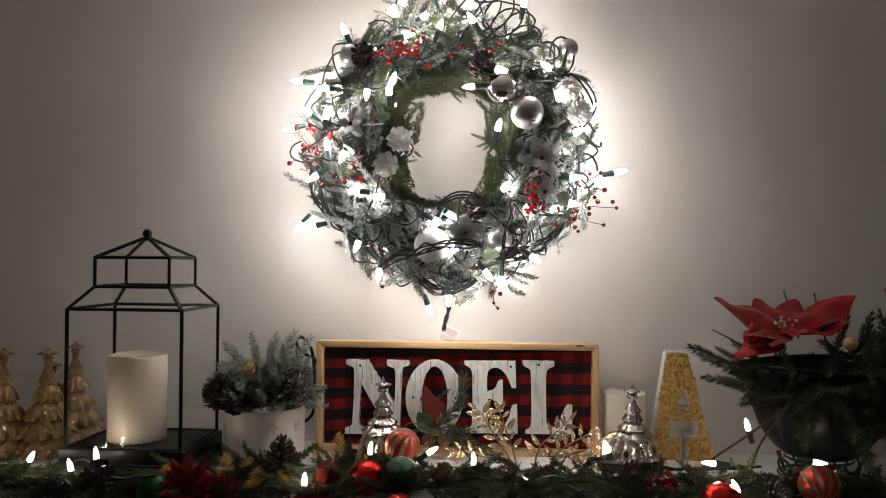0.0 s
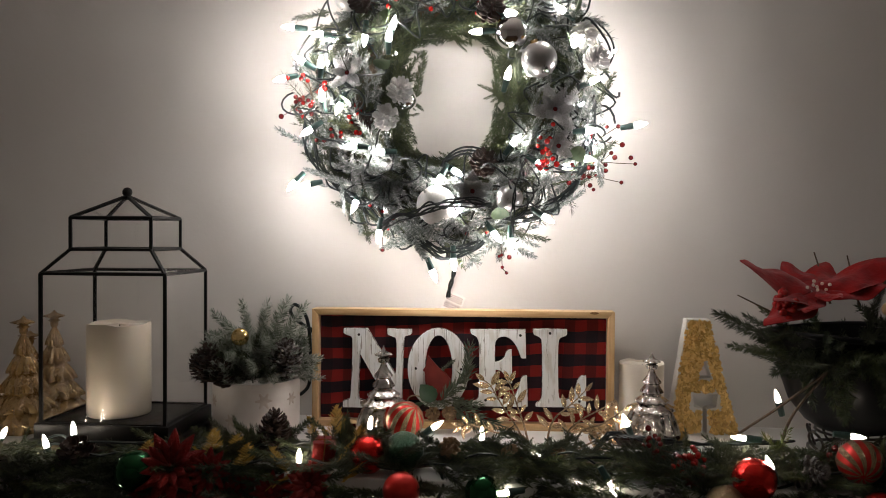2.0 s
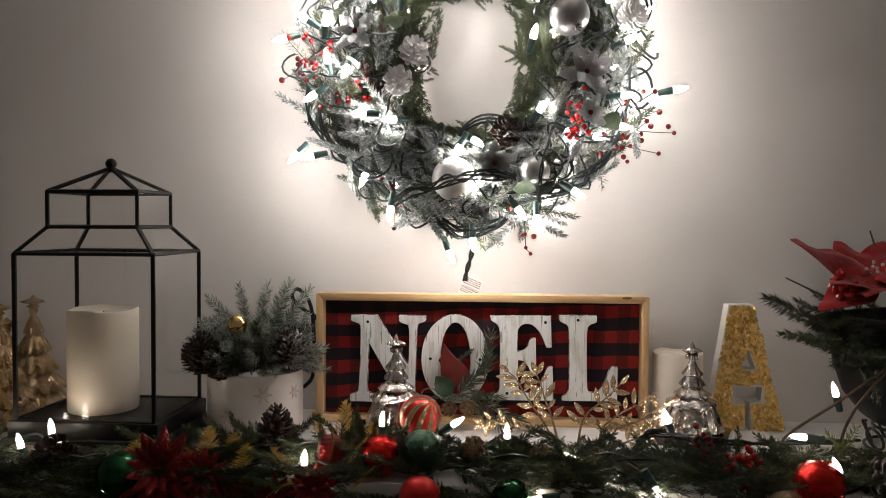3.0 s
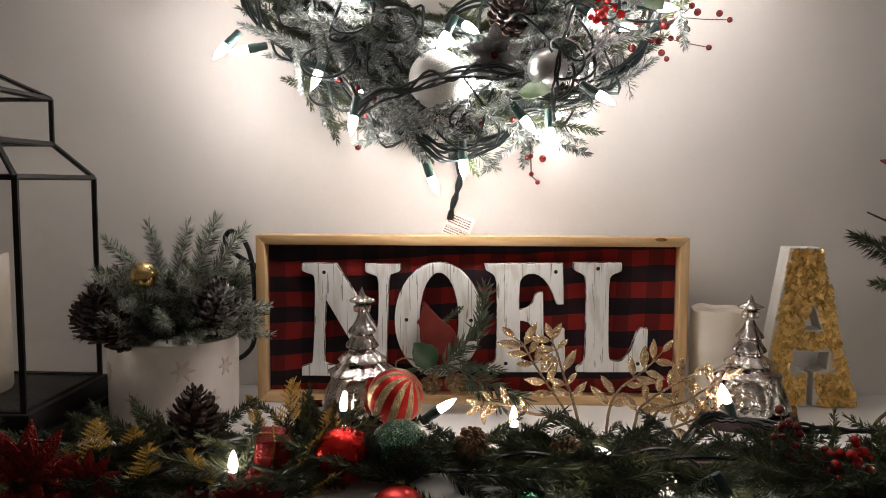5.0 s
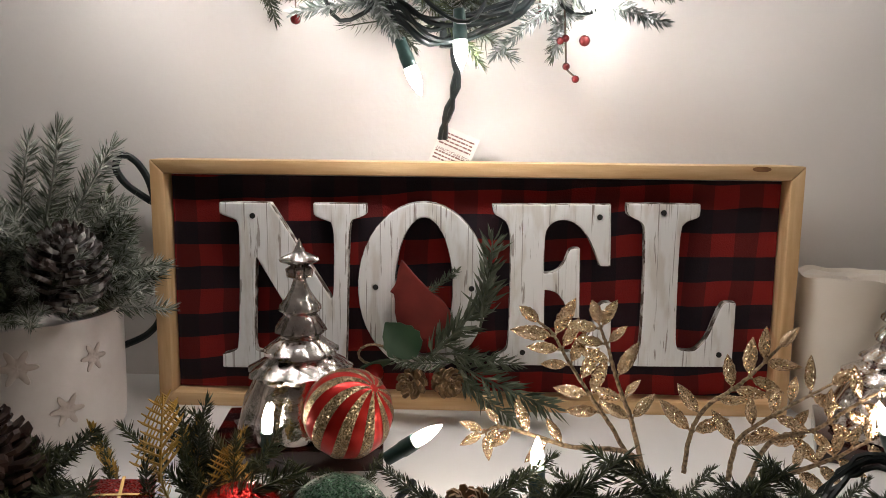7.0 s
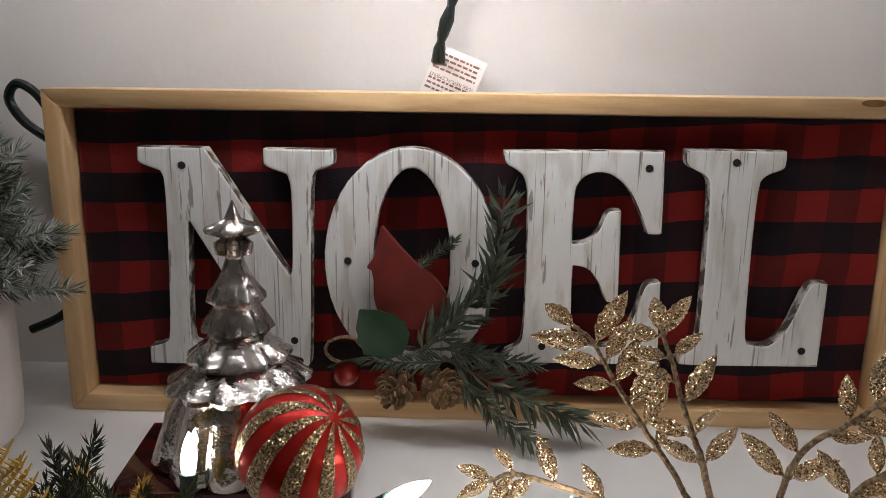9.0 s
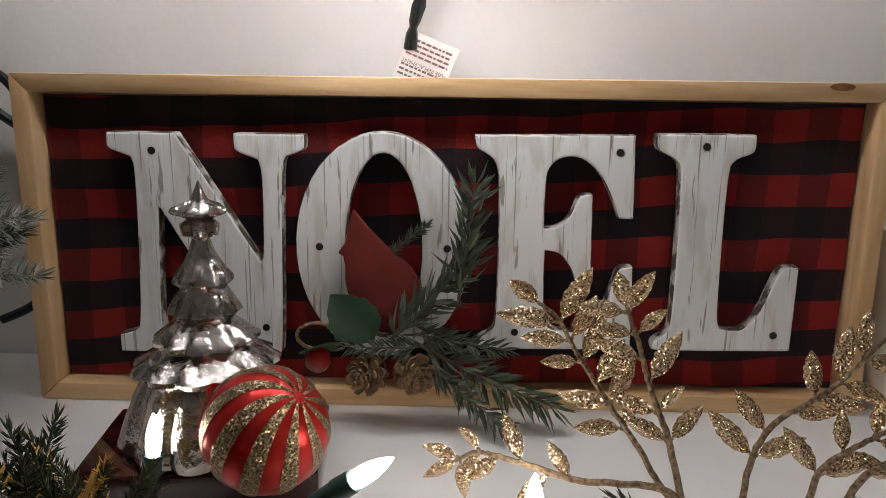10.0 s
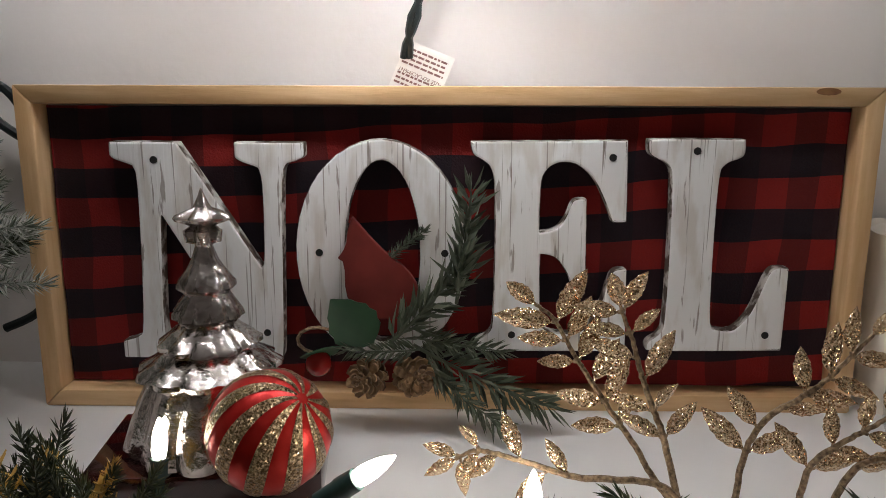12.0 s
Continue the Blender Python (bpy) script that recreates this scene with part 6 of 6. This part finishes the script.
FERN = fern_mesh(3)
for x, y, z, d, k in ((-0.150, -0.205, 0.030, (0.12, -0.1, 1), 1.0), (-0.135, -0.24, 0.004, (0.5, -0.3, 0.8), 1.0), (-0.285, -0.23, 0.004, (0.2, -0.3, 0.7), 0.9), (-0.30, -0.245, 0.0, (-0.5, -0.3, 0.5), 0.9), (-0.175, -0.2, 0.025, (-0.3, -0.2, 1), 0.8), (-0.12, -0.265, -0.01, (0.4, -0.4, 0.5), 0.9), (-0.26, -0.265, 0.004, (0.3, -0.4, 0.8), 0.9), (-0.31, -0.25, 0.012, (0.2, -0.2, 0.9), 0.9), (-0.20, -0.262, 0.0, (-0.3, -0.4, 0.8), 0.9), (-0.40, -0.26, 0.0, (0.3, -0.3, 0.8), 0.9), (-0.225, -0.27, -0.02, (0.6, -0.4, 0.4), 0.9), (-0.115, -0.20, 0.012, (0.1, -0.2, 1), 0.8), (-0.140, -0.165, 0.008, (-0.1, 0, 1), 0.85), (-0.128, -0.170, 0.006, (0.35, -0.1, 1), 0.8)):
    single("gold_fern", FERN, None, (0, 0, 0), "golden yellow fern sprig in the garland", "fern", "gold ferns").matrix_basis = aim((x, y, z), d, 0.2, k)
# upright tufts beside the ferns
for x, y, z, d in ((-0.142, -0.19, 0.022, (0.25, -0.1, 1)), (-0.180, -0.20, 0.022, (-0.2, -0.1, 1)), (-0.205, -0.21, 0.018, (0.15, 0, 1)), (-0.262, -0.21, 0.012, (0.1, 0, 1)), (-0.285, -0.20, 0.020, (-0.1, 0, 1))):
    single("fir_tuft", SPRIG_GREEN[0], None, (0, 0, 0), "upright green fir tuft in the garland", "fir tuft", "fir tufts").matrix_basis = aim((x, y, z), (d[0] + U(-0.5, 0.5), d[1] - 0.2, d[2]), 0.7, 0.46)


# ---------------------------------------------------------------- gold leaf branches
def gold_branch(label, stems, seed):
    """stems: points of the twig in x and z, its depth, where the leaves begin, their spacing and size."""
    b = thing("gold_leaf_branch", (0, 0, 0), label, "branch", "gold branches")
    r = random.Random(seed)
    for pts, depth, begin, gap, size in stems:
        line = snake([(x, depth + 0.003 * math.sin(40 * x + k), z) for k, (x, z) in enumerate(pts)], 10, 0.00025, r)
        part("twig", Shape().tube(line, 0.0017, 6, 0.5), TWIG, b, "glittery brown twig")
        run, nxt, side = 0.0, begin, 1
        for k in range(1, len(line)):
            run += (line[k] - line[k - 1]).length
            last = k == len(line) - 1
            while run >= nxt or last:
                t = (line[k] - line[max(k - 3, 0)]).normalized()
                for sd in ((0,) if last else (side, -side) if r.random() < 0.72 else (side,)):
                    out = Vector((t.z, 0, -t.x)) * sd
                    d = (t * r.uniform(0.45, 0.75) + out * r.uniform(0.75, 1.0) + Vector((0, r.uniform(-0.35, 0.15), 0))).normalized()
                    nrm = Vector((r.uniform(-0.35, 0.35), -1, r.uniform(-0.1, 0.55))).normalized()
                    x = nrm.cross(d).normalized()
                    rot = Matrix((x, d.cross(x), d)).transposed().to_4x4()
                    start = line[k] + d * 0.0022
                    part("gold_leaf", r.choice(GOLD_LEAF_ME), None, b, "gold glitter leaf", Matrix.Translation(start) @ rot @ Matrix.Scale(size * r.uniform(0.86, 1.1), 4))
                    part("leaf_stalk", Shape().tube([line[k], start], 0.0009, 4), TWIG, b)
                side = -side
                nxt += gap * r.uniform(0.85, 1.15)
                if last:
                    break
    return b


gold_branch("gold glitter leaf branch rising from the garland",
            [([(0.124, 0.010), (0.113, 0.024), (0.104, 0.039), (0.092, 0.056), (0.082, 0.071), (0.075, 0.082), (0.067, 0.096), (0.059, 0.103)], -0.126, 0.046, 0.0125, 0.90),
             ([(0.124, 0.012), (0.115, 0.046), (0.110, 0.059), (0.104, 0.076), (0.101, 0.087), (0.096, 0.099), (0.094, 0.104)], -0.133, 0.034, 0.0125, 0.86),
             ([(0.121, 0.022), (0.109, 0.030), (0.078, 0.032), (0.059, 0.037), (0.044, 0.041), (0.033, 0.042), (0.026, 0.038)], -0.142, 0.050, 0.0105, 0.70)], 3)
gold_branch("gold glitter leaf branch beside the silver tree",
            [([(0.150, 0.010), (0.154, 0.036), (0.163, 0.053), (0.172, 0.062), (0.182, 0.071), (0.193, 0.080), (0.203, 0.090)], -0.128, 0.024, 0.0135, 0.90),
             ([(0.176, 0.008), (0.180, 0.032), (0.190, 0.045), (0.202, 0.055), (0.216, 0.062), (0.232, 0.070)], -0.135, 0.024, 0.0130, 0.86)], 5)
gold_branch("gold glitter leaf branch spreading low over the garland",
            [([(0.188, 0.008), (0.198, 0.034), (0.212, 0.042), (0.226, 0.046), (0.246, 0.058), (0.258, 0.067)], -0.137, 0.028, 0.0120, 0.84),
             ([(0.190, 0.010), (0.214, 0.022), (0.234, 0.032), (0.252, 0.040)], -0.145, 0.022, 0.0120, 0.80)], 7)


# ---------------------------------------------------------------- tufts behind the red gift box and round the striped ball
GOLD_TUFT = sprig_mesh("gold_tuft", YELLOW_FERN, 0.06, 150, 0.012, 0.0012, 0.2, 81)
tr = random.Random(91)
for i in range(26):
    x, y = (tr.uniform(-0.160, -0.112), tr.uniform(-0.185, -0.155)) if i < 16 else (tr.uniform(-0.112, -0.030), tr.uniform(-0.190, -0.165))
    up = tr.uniform(0.4, 1.0) if i < 16 else tr.uniform(0.1, 0.5)
    me = GOLD_TUFT if i % 4 == 0 and i < 16 else tr.choice(SPRIG_GREEN + SPRIG_DARK)
    lab = "golden yellow tinsel tuft in the garland" if me is GOLD_TUFT else "short green fir tuft at the garland's back edge"
    single("fir_tuft", me, None, (0, 0, 0), lab, "fir tuft", "fir tufts").matrix_basis = aim((x, y, 0.006), (tr.uniform(-0.7, 0.7), tr.uniform(-0.3, 0.3), up), tr.uniform(0, 6), tr.uniform(0.50, 0.68) if i < 16 else tr.uniform(0.36, 0.5))
for i in range(22):
    single("fir_tuft", tr.choice(SPRIG_GREEN + SPRIG_DARK), None, (0, 0, 0), "short green fir tuft at the garland's back edge", "fir tuft", "fir tufts").matrix_basis = aim(
        (tr.uniform(0.0, 0.24), tr.uniform(-0.195, -0.175), 0.010), (tr.choice((-1, 1)) * tr.uniform(0.4, 1), tr.uniform(-0.1, 0.4), tr.uniform(0.15, 0.5)), tr.uniform(0, 6), tr.uniform(0.34, 0.48))
